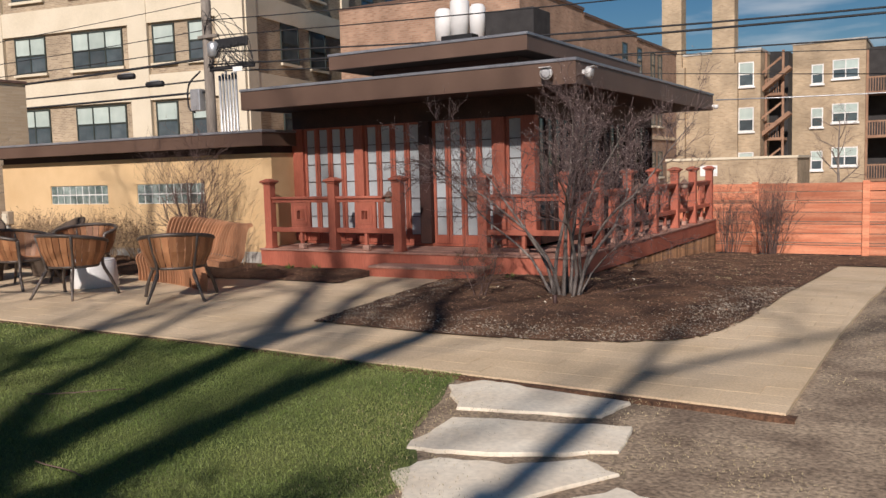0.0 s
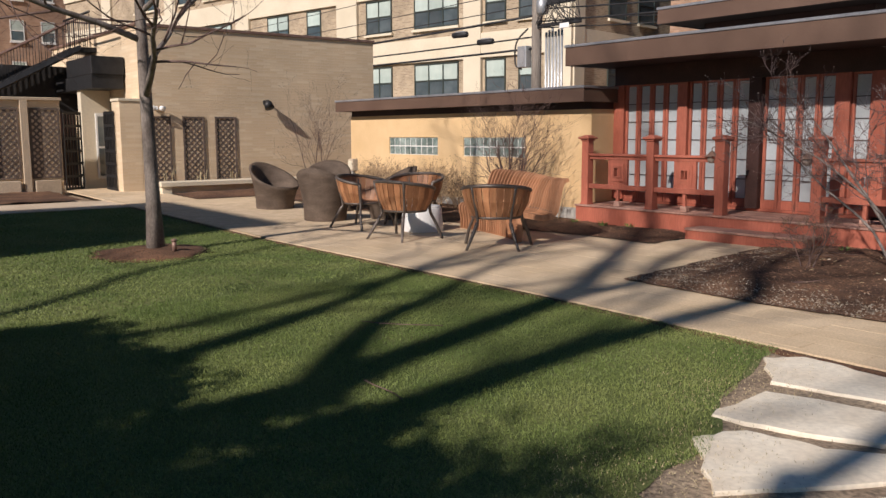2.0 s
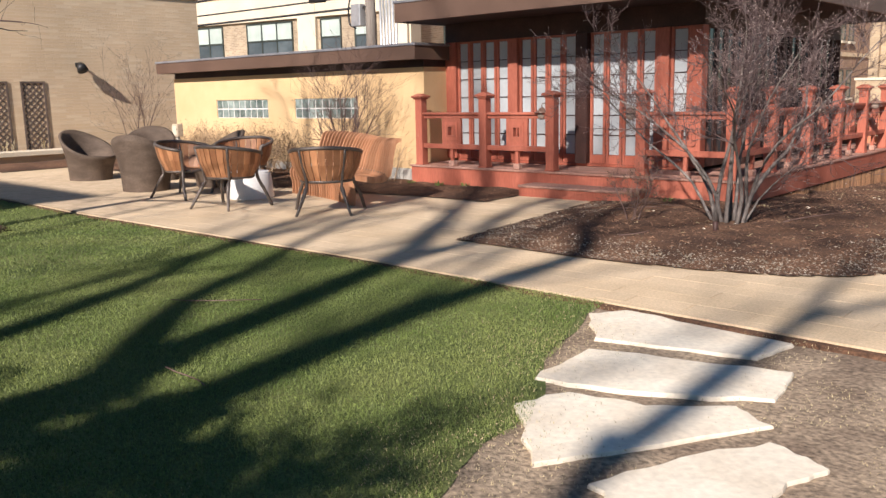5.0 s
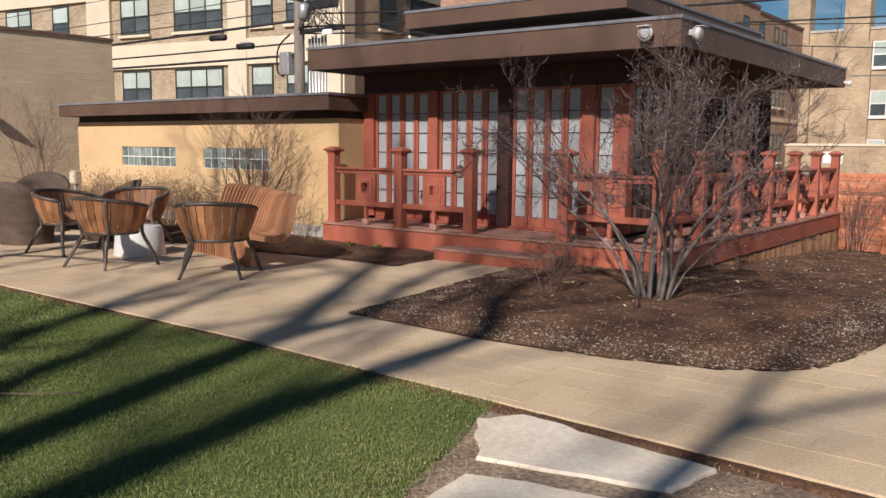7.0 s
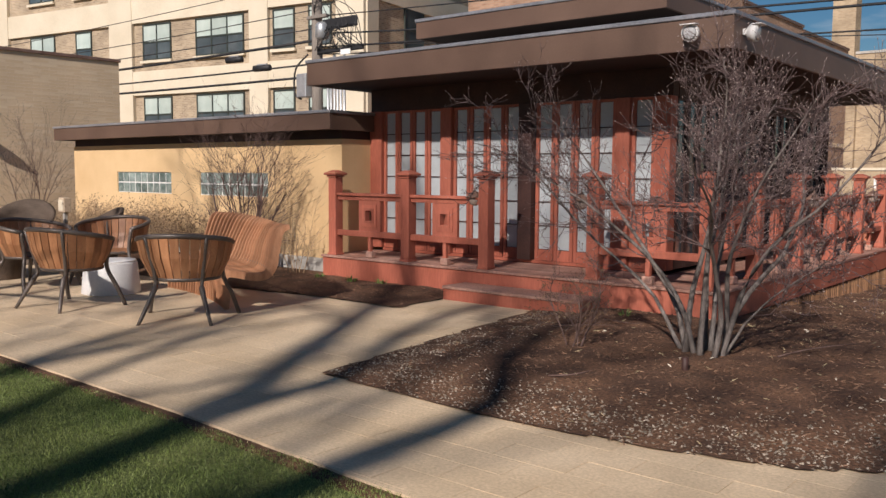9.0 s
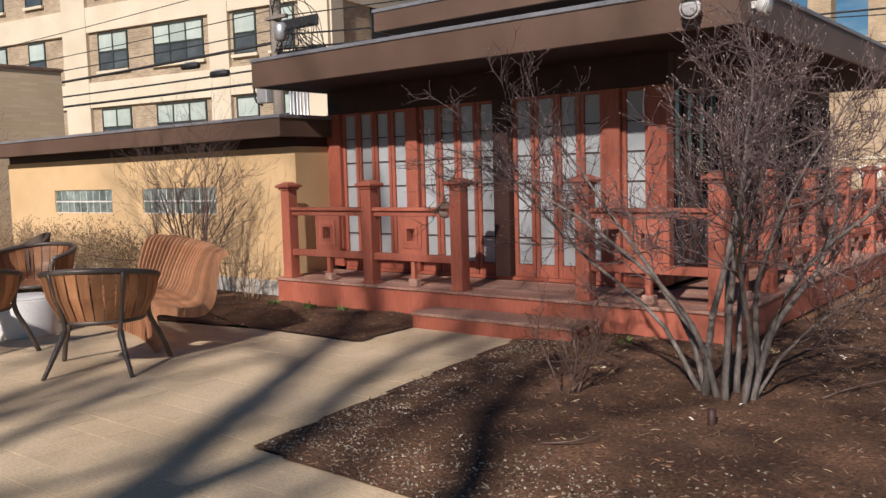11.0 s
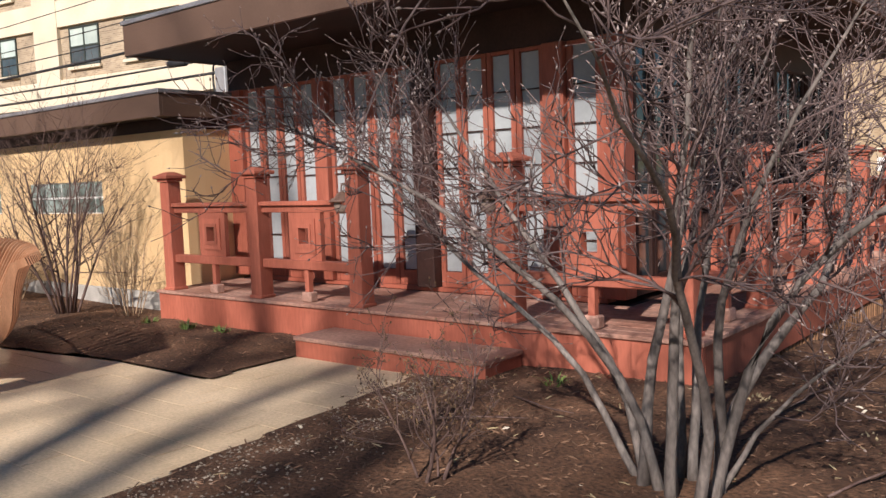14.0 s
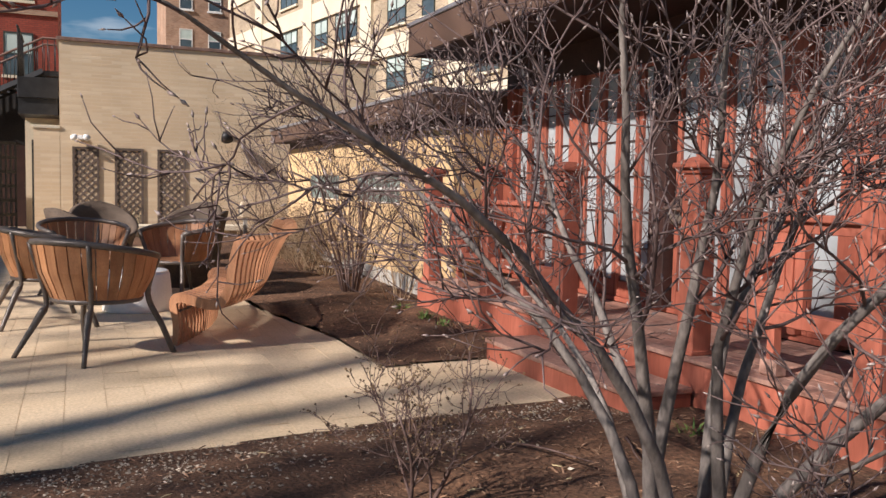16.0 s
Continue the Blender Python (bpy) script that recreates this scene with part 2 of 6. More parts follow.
# ---- building helpers ----
def thing(name, label, category, loc=(0, 0, 0), rz=0.0, group="", kind=""):
    ob = new(name)
    ob.empty_display_size = 0.2
    ob.matrix_basis = pose(*loc, 0, 0, rz)
    return tagged(ob, label, category, group, kind)


def link_bm(name, bm, material, smooth=False):
    me = bpy.data.meshes.new(name)
    bm.normal_update()
    bm.to_mesh(me)
    bm.free()
    if smooth:
        for p in me.polygons:
            p.use_smooth = True
    me.materials.append(material)
    return new(name, me)


def part(name, bm, material, parent, label="", smooth=False):
    ob = link_bm(name, bm, material, smooth)
    ob.parent = parent
    if label:
        ob["label"] = label
    return ob


def raw(name, verts, faces, material, parent=None, label="", smooth=False, kind=""):
    me = bpy.data.meshes.new(name)
    me.from_pydata(verts, [], faces)
    if smooth:
        for p in me.polygons:
            p.use_smooth = True
    me.materials.append(material)
    ob = new(name, me)
    ob.parent = parent
    if label:
        ob["label"] = label
    if kind:
        ob["kind"] = kind
    return ob


def bx(bm, x0, y0, z0, x1, y1, z1, m=None):
    v = [bm.verts.new((x, y, z)) for x in (x0, x1) for y in (y0, y1) for z in (z0, z1)]
    if m is not None:
        for p in v:
            p.co = m @ p.co
    for f in ((0, 1, 3, 2), (4, 6, 7, 5), (0, 4, 5, 1), (2, 3, 7, 6), (0, 2, 6, 4), (1, 5, 7, 3)):
        bm.faces.new([v[i] for i in f])
    return bm


def box(x0, y0, z0, x1, y1, z1, bevel=0.0, m=None):
    bm = bx(bmesh.new(), x0, y0, z0, x1, y1, z1, m)
    if bevel:
        bmesh.ops.bevel(bm, geom=bm.edges[:], offset=bevel, segments=1, affect="EDGES")
    return bm


def lathe(profile, n=24, cap=True):
    """A turned form from rows of radius and height."""
    bm = bmesh.new()
    rings = [[bm.verts.new((r * math.cos(2 * math.pi * k / n), r * math.sin(2 * math.pi * k / n), z)) for k in range(n)] for r, z in profile]
    for a, b in zip(rings, rings[1:]):
        for k in range(n):
            bm.faces.new((a[k], a[(k + 1) % n], b[(k + 1) % n], b[k]))
    if cap:
        bm.faces.new(rings[-1])
        bm.faces.new(rings[0][::-1])
    return bm


def tube_data(out, pts, radii, n):
    """Adds a tube along pts to out = (verts, faces)."""
    verts, faces = out
    base = len(verts)
    up = Vector((0.31, 0.17, 0.93))
    for i, p in enumerate(pts):
        d = (pts[min(i + 1, len(pts) - 1)] - pts[max(i - 1, 0)])
        if d.length < 1e-9:
            d = Vector((0, 0, 1))
        d.normalize()
        a = d.cross(up)
        if a.length < 0.05:
            a = d.cross(Vector((1, 0, 0)))
        a.normalize()
        b = d.cross(a)
        for k in range(n):
            w = 2 * math.pi * k / n
            verts.append(tuple(p + (a * math.cos(w) + b * math.sin(w)) * radii[i]))
    for i in range(len(pts) - 1):
        for k in range(n):
            j = (k + 1) % n
            faces.append((base + i * n + k, base + i * n + j, base + (i + 1) * n + j, base + (i + 1) * n + k))
    faces.append(tuple(base + (len(pts) - 1) * n + k for k in range(n)))
    faces.append(tuple(base + n - 1 - k for k in range(n)))


def tube(name, pts, radius, material, parent=None, n=8, label="", smooth=True):
    out = ([], [])
    pts = [Vector(p) for p in pts]
    radii = radius if isinstance(radius, (list, tuple)) else [radius] * len(pts)
    tube_data(out, pts, radii, n)
    return raw(name, out[0], out[1], material, parent, label, smooth)


def curve_pts(pts, steps=6):
    """A smooth line through the given points."""
    p = [Vector(a) for a in pts]
    p = [2 * p[0] - p[1]] + p + [2 * p[-1] - p[-2]]
    res = []
    for i in range(1, len(p) - 2):
        for s in range(steps):
            t = s / steps
            res.append(0.5 * (2 * p[i] + (p[i + 1] - p[i - 1]) * t + (2 * p[i - 1] - 5 * p[i] + 4 * p[i + 1] - p[i + 2]) * t * t + (3 * p[i] - p[i - 1] - 3 * p[i + 1] + p[i + 2]) * t ** 3))
    res.append(p[-2])
    return res


def smooth01(a, b, v):
    t = min(1.0, max(0.0, (v - a) / (b - a)))
    return t * t * (3 - 2 * t)


def gz(x, y):
    """The lie of the land: it falls towards the fence beside the deck and rises a little to the brick house."""
    return -0.052 * max(0.0, y + 0.3) * smooth01(2.5, 5.5, x) * (1 if y < 9 else 9.3 / (y + 0.3)) + 0.016 * min(11.0, max(0.0, -x - 1.5)) * (1.0 if y > -30 else 0.0)

# ---- ground ----
def sheet(name, x0, y0, x1, y1, step, dz, material, kind="structure", parent=None, inside=None, rough=0.0, label="", limit=None):
    nx, ny = int((x1 - x0) / step) + 1, int((y1 - y0) / step) + 1
    verts, idx, faces = [], {}, []
    def vid(i, j):
        if (i, j) not in idx:
            x, y = x0 + i * step, y0 + j * step
            idx[i, j] = len(verts)
            z = gz(x, y) + dz
            if rough:
                z += rough * (noise.noise(Vector((x * 2.1, y * 2.1, 3))) + 0.5 * noise.noise(Vector((x * 7, y * 7, 1))))
            verts.append((min(x, limit(y)) if limit else x, y, z))
        return idx[i, j]
    for i in range(nx):
        for j in range(ny):
            if inside is None or inside(x0 + (i + 0.5) * step, y0 + (j + 0.5) * step):
                faces.append((vid(i, j), vid(i + 1, j), vid(i + 1, j + 1), vid(i, j + 1)))
    ob = raw(name, verts, faces, material, parent, smooth=True)
    return tagged(ob, label, "ground", kind=kind)


def far_ground():
    """One sheet to the horizon, finer towards the garden."""
    xs = sorted({*range(-16, 17, 2), *(-30, -60, -150, -400, -1500, 30, 60, 150, 400, 1500)})
    ys = sorted({*range(-20, 17, 2), *(-40, -80, -200, -600, -1500, 30, 60, 150, 400, 1500)})
    verts = [(x, y, gz(x, y) - 0.12) for x in xs for y in ys]
    n = len(ys)
    faces = [(i * n + j, (i + 1) * n + j, (i + 1) * n + j + 1, i * n + j + 1) for i in range(len(xs) - 1) for j in range(n - 1)]
    tagged(raw("ground", verts, faces, SOIL), "bare brown earth and alley ground", "ground", kind="structure")


far_ground()
LAWN_EDGE = -5.31


def lawn_right(y):
    return 6.98 + 0.07 * math.sin(y * 2.3) + 0.05 * math.sin(y * 5.1 + 1) - 0.36 * (max(y, -12) + 5.3)


lawn = sheet("lawn", -7.5, -20.0, 10.0, -5.2, 0.1, -0.02, TURF, inside=lambda x, y: y < LAWN_EDGE - 0.03 and x < lawn_right(y) + 0.05, rough=0.006, limit=lawn_right, label="short green lawn with bare worn edge")
sheet("pavement_garden_wall", -9.3, -16.0, -7.52, -5.35, 0.3, -0.004, TANSTONE, label="pale concrete path along the garden wall")
sheet("wall_bed", -12.6, -16.0, -9.62, -5.75, 0.15, 0.01, MULCH, rough=0.03, label="narrow dark mulch bed along the garden wall")
sheet("bare_soil", 6.4, -20.0, 16.0, 9.0, 0.2, -0.026, SOIL, rough=0.008, label="bare dry soil with dead grass")


def edging():
    """A dark strip of bare soil between the lawn and the pavers."""
    verts, faces = [], []
    for k in range(171):
        x = -7.5 + 0.1 * k
        e = -5.25 - 0.044 * max(0.0, x - 4.4)
        w = 0.085 + 0.02 * noise.noise(Vector((x * 2.3, 0, 0))) + 0.015 * noise.noise(Vector((x * 9, 0, 4)))
        for y, z in ((e - w - 0.03, -0.03), (e - w, -0.004), (e - 0.03, -0.009), (e + 0.03, -0.012)):
            verts.append((x, y, gz(x, y) + z + 0.004 * noise.noise(Vector((x * 8, y * 8, 0)))))
        if k:
            i = 4 * k
            faces += [(i - 4 + j, i + j, i + j + 1, i - 3 + j) for j in range(3)]
    tagged(raw("edging_soil", verts, faces, MULCH, smooth=True), "dark strip of soil between lawn and pavers", "ground", kind="structure")


edging()


def in_poly(x, y, poly):
    c = False
    for (xa, ya), (xb, yb) in zip(poly, poly[1:] + poly[:1]):
        if (ya > y) != (yb > y) and x < (xb - xa) * (y - ya) / (yb - ya) + xa:
            c = not c
    return c


BED = [(4.40, -4.02), (5.1, -4.03), (5.9, -4.07), (6.6, -4.04), (7.1, -3.97), (7.8, -3.79), (8.2, -3.52), (8.4, -3.2), (8.52, -2.6), (8.62, -1.6), (8.66, 0.5), (8.68, 5.4), (10.6, 5.5), (10.6, 8.55), (3.9, 8.55), (3.9, -0.3)]
BED_LEFT = [(-8.4, -1.95), (-4.0, -1.8), (-0.5, -1.62), (1.45, -1.32), (2.72, -1.32), (2.62, -0.2), (2.6, 0.42), (-8.4, 0.42)]
BED_FAR = [(-10.2, -3.45), (-8.3, -3.55), (-8.3, -1.9), (-8.35, 0.4), (-8.35, 3.2), (-10.2, 3.2)]


def edge_dist(x, y, poly):
    best = 9.0
    for (xa, ya), (xb, yb) in zip(poly, poly[1:] + poly[:1]):
        dx, dy = xb - xa, yb - ya
        t = min(1, max(0, ((x - xa) * dx + (y - ya) * dy) / (dx * dx + dy * dy)))
        best = min(best, math.hypot(x - xa - t * dx, y - ya - t * dy))
    return best


def mulch_z(x, y, poly, mound):
    d = edge_dist(x, y, poly)
    return gz(x, y) + 0.017 + mound * smooth01(0, 0.9, d)


def bed(poly, mound, label, step=0.09):
    """A mulch bed with a clean rim and a low mound inside."""
    xs, ys = [p[0] for p in poly], [p[1] for p in poly]
    verts, idx, faces = [], {}, []
    x0, y0 = min(xs), min(ys)
    def vid(i, j):
        if (i, j) not in idx:
            x, y = x0 + i * step, y0 + j * step
            if not in_poly(x, y, poly):
                best, q = 9, (x, y)
                for (xa, ya), (xb, yb) in zip(poly, poly[1:] + poly[:1]):
                    dx, dy = xb - xa, yb - ya
                    t = min(1, max(0, ((x - xa) * dx + (y - ya) * dy) / (dx * dx + dy * dy)))
                    d = math.hypot(x - xa - t * dx, y - ya - t * dy)
                    if d < best:
                        best, q = d, (xa + t * dx, ya + t * dy)
                x, y = q
            d = edge_dist(x, y, poly)
            z = mulch_z(x, y, poly, mound) + 0.03 * smooth01(0, 0.3, d) * (noise.noise(Vector((x * 1.7, y * 1.7, 0))) + 0.6 * noise.noise(Vector((x * 6, y * 6, 2))))
            idx[i, j] = len(verts)
            verts.append((x, y, z))
        return idx[i, j]
    for i in range(int((max(xs) - x0) / step) + 1):
        for j in range(int((max(ys) - y0) / step) + 1):
            if in_poly(x0 + (i + 0.5) * step, y0 + (j + 0.5) * step, poly):
                faces.append((vid(i, j), vid(i + 1, j), vid(i + 1, j + 1), vid(i, j + 1)))
    return tagged(raw("mulch_bed", verts, faces, MULCH, smooth=True), label, "planting bed", kind="structure")


bed(BED, 0.06, "dark mulch planting bed with pale gravel at its rim")
bed(BED_LEFT, 0.05, "dark mulch bed along the yellow wall", 0.12)
bed(BED_FAR, 0.08, "brown mulch bed before the low white wall", 0.15)

# ---- pavilion ----
EAVE_Y, EAVE_X0, EAVE_X1, EAVE_B = -0.06, -0.25, 5.905, 7.84
GLASS_Y, SIDE_X, BACK_Y = 1.10, 4.78, 7.1
pav = thing("pavilion", "low brown-roofed garden pavilion with red timber doors and white panes", "pavilion")


def roof_slab(name, x0, y0, x1, y1, zb, zt, parent, label):
    """A flat roof: fascia boards on four sides with mitred ends, a metal coping, a soffit and a deck."""
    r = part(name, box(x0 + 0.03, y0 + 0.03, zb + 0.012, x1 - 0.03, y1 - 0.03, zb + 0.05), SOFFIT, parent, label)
    for nm, b in (("fascia", (x0, y0, x1, y0 + 0.04)), ("fascia", (x1 - 0.04, y0 + 0.04, x1, y1)), ("fascia", (x0, y1 - 0.04, x1 - 0.04, y1)), ("fascia", (x0, y0 + 0.04, x0 + 0.04, y1 - 0.04))):
        part(nm, box(b[0], b[1], zb, b[2], b[3], zt - 0.045, 0.004), FASCIA, r, "brown fascia board")
    e = 0.018
    for b in ((x0 - e, y0 - e, x1 + e, y0 + 0.09), (x1 - 0.09, y0 + 0.09, x1 + e, y1 + e), (x0 - e, y1 - 0.09, x1 - 0.09, y1 + e), (x0 - e, y0 + 0.09, x0 + 0.09, y1 - 0.09)):
        part("coping", box(b[0], b[1], zt - 0.045, b[2], b[3], zt, 0.006), COPING, r, "grey metal coping")
    part("roof_deck", box(x0 + 0.04, y0 + 0.04, zt - 0.14, x1 - 0.04, y1 - 0.04, zt - 0.09), ROOFING, r, "grey flat roof")
    return r


roof_slab("lower_roof", EAVE_X0, EAVE_Y, EAVE_X1, EAVE_B, 2.73, 3.085, pav, "wide flat lower roof with deep eaves")
roof_slab("upper_roof", 0.81, 1.08, 4.66, 6.7, 3.42, 3.70, pav, "smaller flat upper roof")
part("clerestory", box(1.3, 1.75, 2.98, 4.2, 6.2, 3.43), DARKWOOD, pav, "dark clerestory wall")
# walls: sill line, head beam, side and back
part("head_beam", box(-0.08, GLASS_Y - 0.03, 2.42, SIDE_X, GLASS_Y + 0.12, 2.745), DARKWOOD, pav, "dark timber head beam")
part("sill", box(0.18, GLASS_Y - 0.05, 0.345, SIDE_X - 0.18, GLASS_Y + 0.10, 0.385, 0.004), REDWOOD, pav)
part("side_wall", box(SIDE_X - 0.12, GLASS_Y + 0.14, 2.40, SIDE_X, BACK_Y, 2.744), DARKWOOD, pav)
part("back_wall", box(-0.2, BACK_Y - 0.12, -0.3, SIDE_X - 0.13, BACK_Y, 2.744), DARKWOOD, pav)
part("floor_slab", box(-0.2, GLASS_Y + 0.02, -0.2, SIDE_X - 0.02, BACK_Y - 0.13, 0.34), DARKWOOD, pav)
# dark sheet added to paint the room's shade behind the panes
part("inner_screen", box(0.2, GLASS_Y + 0.6, 0.345, SIDE_X - 0.7, GLASS_Y + 0.65, 2.74), DARKFILL, pav, "dark-coloured sheet for the shade behind the panes")


def column(x0, x1, material, y0=GLASS_Y - 0.08, y1=GLASS_Y + 0.10, z0=0.387):
    part("door_post", box(x0, y0, z0, x1, y1, 2.418, 0.006), material, pav)


def door_leaf(x0, x1, rows=6, along="x", at=GLASS_Y, wood=REDWOOD, glass=SHOJI):
    """A narrow glazed leaf: two stiles, top and bottom rail, glazing bars and one pane a row."""
    w = x1 - x0
    leaf = new("door_leaf")
    leaf.parent = pav
    leaf["label"] = "narrow red-framed glazed door leaf" if wood is REDWOOD else "narrow glazed door leaf coloured dark for the eave shade"
    m = pose(x0, at, 0.387, 0, 0, 0) if along == "x" else pose(at, x0, 0.387, 0, 0, 90)
    leaf.matrix_basis = m
    st, h = 0.049, 2.03
    for a, b in ((0, st), (w - st, w)):
        part("stile", box(a + 0.001, -0.025, 0, b - 0.001, 0.025, h, 0.003), wood, leaf)
    part("rail", box(st, -0.022, 0, w - st, 0.022, 0.14, 0.003), wood, leaf)
    part("rail", box(st, -0.022, h - 0.03, w - st, 0.022, h, 0.003), wood, leaf)
    rh = (h - 0.17) / rows
    for k in range(rows):
        z = 0.14 + k * rh
        part("pane", box(st + 0.001, 0.004, z + 0.006, w - st - 0.001, 0.012, z + rh - 0.006), glass, leaf)
        if k:
            part("glazing_bar", box(st, -0.012, z - 0.006, w - st, 0.012, z + 0.006), DARKWOOD, leaf)
    return leaf


column(-0.07, 0.17, REDWOOD)
for a, b in ((0.17, 1.33), (1.52, 2.68), (2.90, 4.06)):
    w = (b - a) / 4
    for k in range(4):
        door_leaf(a + k * w + 0.004, a + (k + 1) * w - 0.004)
column(1.335, 1.515, REDWOOD)
column(2.685, 2.895, DARKWOOD, GLASS_Y - 0.12)
column(4.065, 4.26, REDWOOD)
door_leaf(4.265, 4.57)
column(4.575, SIDE_X, REDWOOD)
part("door_knob", lathe([(0.006, 0), (0.022, 0.012), (0.026, 0.025), (0.016, 0.04), (0.002, 0.044)], 12), BRONZE, pav, "small bronze door knob", True).matrix_basis = pose(2.39, GLASS_Y - 0.028, 1.48, 90)
# glazed side facing the right-hand deck
# dark wood and glass on this side put the eave shade into the colour
for a in (1.25, 2.75, 4.25, 5.75):
    for k in range(4):
        door_leaf(a + k * 0.3275 + 0.004, a + (k + 1) * 0.3275 - 0.004, along="y", at=SIDE_X - 0.05, wood=DARKWOOD, glass=WINGLASS)
    part("door_post", box(SIDE_X - 0.13, a + 1.315, 0.346, SIDE_X + 0.02, min(a + 1.495, BACK_Y), 2.395, 0.005), DARKWOOD, pav)

# flood lamps under the eave corner
def flood(name, loc, rz, label):
    f = thing(name, label, "flood lamp", loc, rz)
    part("bracket", box(-0.03, -0.05, -0.03, 0.03, 0.0, 0.03, 0.005), WHITE, f)
    part("housing", lathe([(0.03, 0), (0.075, 0.02), (0.088, 0.07), (0.088, 0.10), (0.078, 0.104)], 20), WHITE, f, "white round lamp housing", True).matrix_basis = pose(0, -0.04, 0, 100, 0, 0)
    part("lens", lathe([(0.074, 0.106), (0.05, 0.112), (0.002, 0.116)], 20), LENS, f, "grey glass lens", True).matrix_basis = pose(0, -0.04, 0, 100, 0, 0)
    part("visor", box(-0.08, -0.20, 0.055, 0.08, -0.10, 0.065, 0.003), WHITE, f)
    return f


flood("flood_lamp", (5.52, EAVE_Y - 0.002, 2.90), 0, "white round flood lamp on the brown fascia")
flood("flood_lamp", (EAVE_X1 + 0.002, 0.18, 2.90), 90, "white round flood lamp on the fascia corner")
cctv = thing("security_camera", "small white security camera at the eave corner", "camera", (EAVE_X1 + 0.002, 7.74, 2.82), 90)
part("mount", box(-0.02, -0.06, -0.02, 0.02, 0, 0.02, 0.004), WHITE, cctv)
part("dome", lathe([(0.05, 0), (0.055, -0.04), (0.04, -0.08), (0.003, -0.095)][::-1], 16), WHITE, cctv, "", True).matrix_basis = pose(0, -0.08, 0.02)

# ---- deck with its railing ----
deck = thing("deck", "raised red-stained timber deck round the pavilion", "deck")
DX1, DY1, DZ = 5.80, 8.70, 0.34
part("rim_board", box(0, 0, 0.03, DX1, 0.04, DZ - 0.032, 0.004), REDWOOD, deck, "red-stained rim board")
part("rim_board", box(DX1 - 0.04, 0.042, 0.02, DX1, DY1, DZ - 0.032, 0.004), REDWOOD, deck, "red-stained rim board")
part("rim_board", box(0.0, 0.042, 0.0, 0.04, 1.0, DZ - 0.032, 0.004), REDWOOD, deck)
# no real footing: a dark block that paints the shade under the boards
part("foundation", box(0.1, 0.10, -0.2, DX1 - 0.12, 1.05, 0.02), DARKFILL, deck, "dark-coloured block for the shade under the deck")
n = 8
for k in range(n):
    y = -0.02 + k * 1.08 / n
    part("deck_board", box(-0.02 if k else -0.02, y, DZ - 0.03, DX1 + 0.02, y + 1.08 / n - 0.006, DZ, 0.004), DECKWOOD, deck)
for k in range(8):
    x = 4.80 + k * 1.02 / 8
    part("deck_board", box(x, 1.064, DZ - 0.03, x + 1.02 / 8 - 0.006, DY1, DZ, 0.004), DECKWOOD, deck)
step = thing("deck_step", "wide red-stained timber step up to the deck", "step", (2.62, 0, 0))
part("tread", box(0, -0.47, 0.135, 1.90, -0.022, 0.17, 0.006), DECKWOOD, step)
part("riser", box(0.01, -0.455, 0.0, 1.89, -0.42, 0.134, 0.004), REDWOOD, step)
part("side", box(1.845, -0.418, 0.0, 1.885, -0.022, 0.134, 0.004), REDWOOD, step)
part("side", box(0.015, -0.418, 0.0, 0.055, -0.022, 0.134, 0.004), REDWOOD, step)
# slatted skirt under the side of the deck
skirt = thing("deck_skirt", "narrow upright brown slats closing the deck's side", "skirt", (DX1 - 0.03, 0, 0))
# dark sheet painting the shade seen between the slats
part("backing", box(-0.06, 0.5, -0.55, -0.05, DY1, 0.02), DARKFILL, skirt, "dark-coloured sheet for the shade behind the slats")
sl = bpy.data.meshes.new("slat")
b = box(-0.006, -0.016, -0.62, 0.012, 0.02, 0.03, 0.002)
b.to_mesh(sl)
b.free()
sl.materials.append(LATTICE)
y = 0.3
while y < DY1 - 0.03:
    o = new("slat", sl)
    o.parent = skirt
    o.matrix_basis = pose(0.006 * math.sin(y * 71), y, -0.005 - 0.012 * (1 + math.sin(y * 47)), 1.5 * math.sin(y * 33))
    y += 0.086 + 0.010 * math.sin(y * 59)
part("corner_board", box(-0.02, DY1 - 0.03, -0.6, 0.02, DY1 + 0.03, 0.02), LATTICE, skirt)


def railing_post(parent, x, y):
    p = new("post")
    p.parent = parent
    p.matrix_basis = pose(x, y, DZ)
    part("shaft", box(-0.074, -0.074, 0.0, 0.074, 0.074, 1.10, 0.007), REDWOOD, p)
    part("base_block", box(-0.084, -0.084, 0.001, 0.084, 0.084, 0.03, 0.004), REDWOOD, p)
    part("collar", box(-0.092, -0.092, 1.101, 0.092, 0.092, 1.13, 0.005), REDWOOD, p)
    part("cap", box(-0.122, -0.122, 1.131, 0.122, 0.122, 1.165, 0.008), REDWOOD, p)
    c = bmesh.new()
    bmesh.ops.create_cone(c, cap_ends=True, segments=4, radius1=0.15, radius2=0.05, depth=0.035)
    part("cap_top", c, REDWOOD, p).matrix_basis = pose(0, 0, 1.184, 0, 0, 45)
    return p


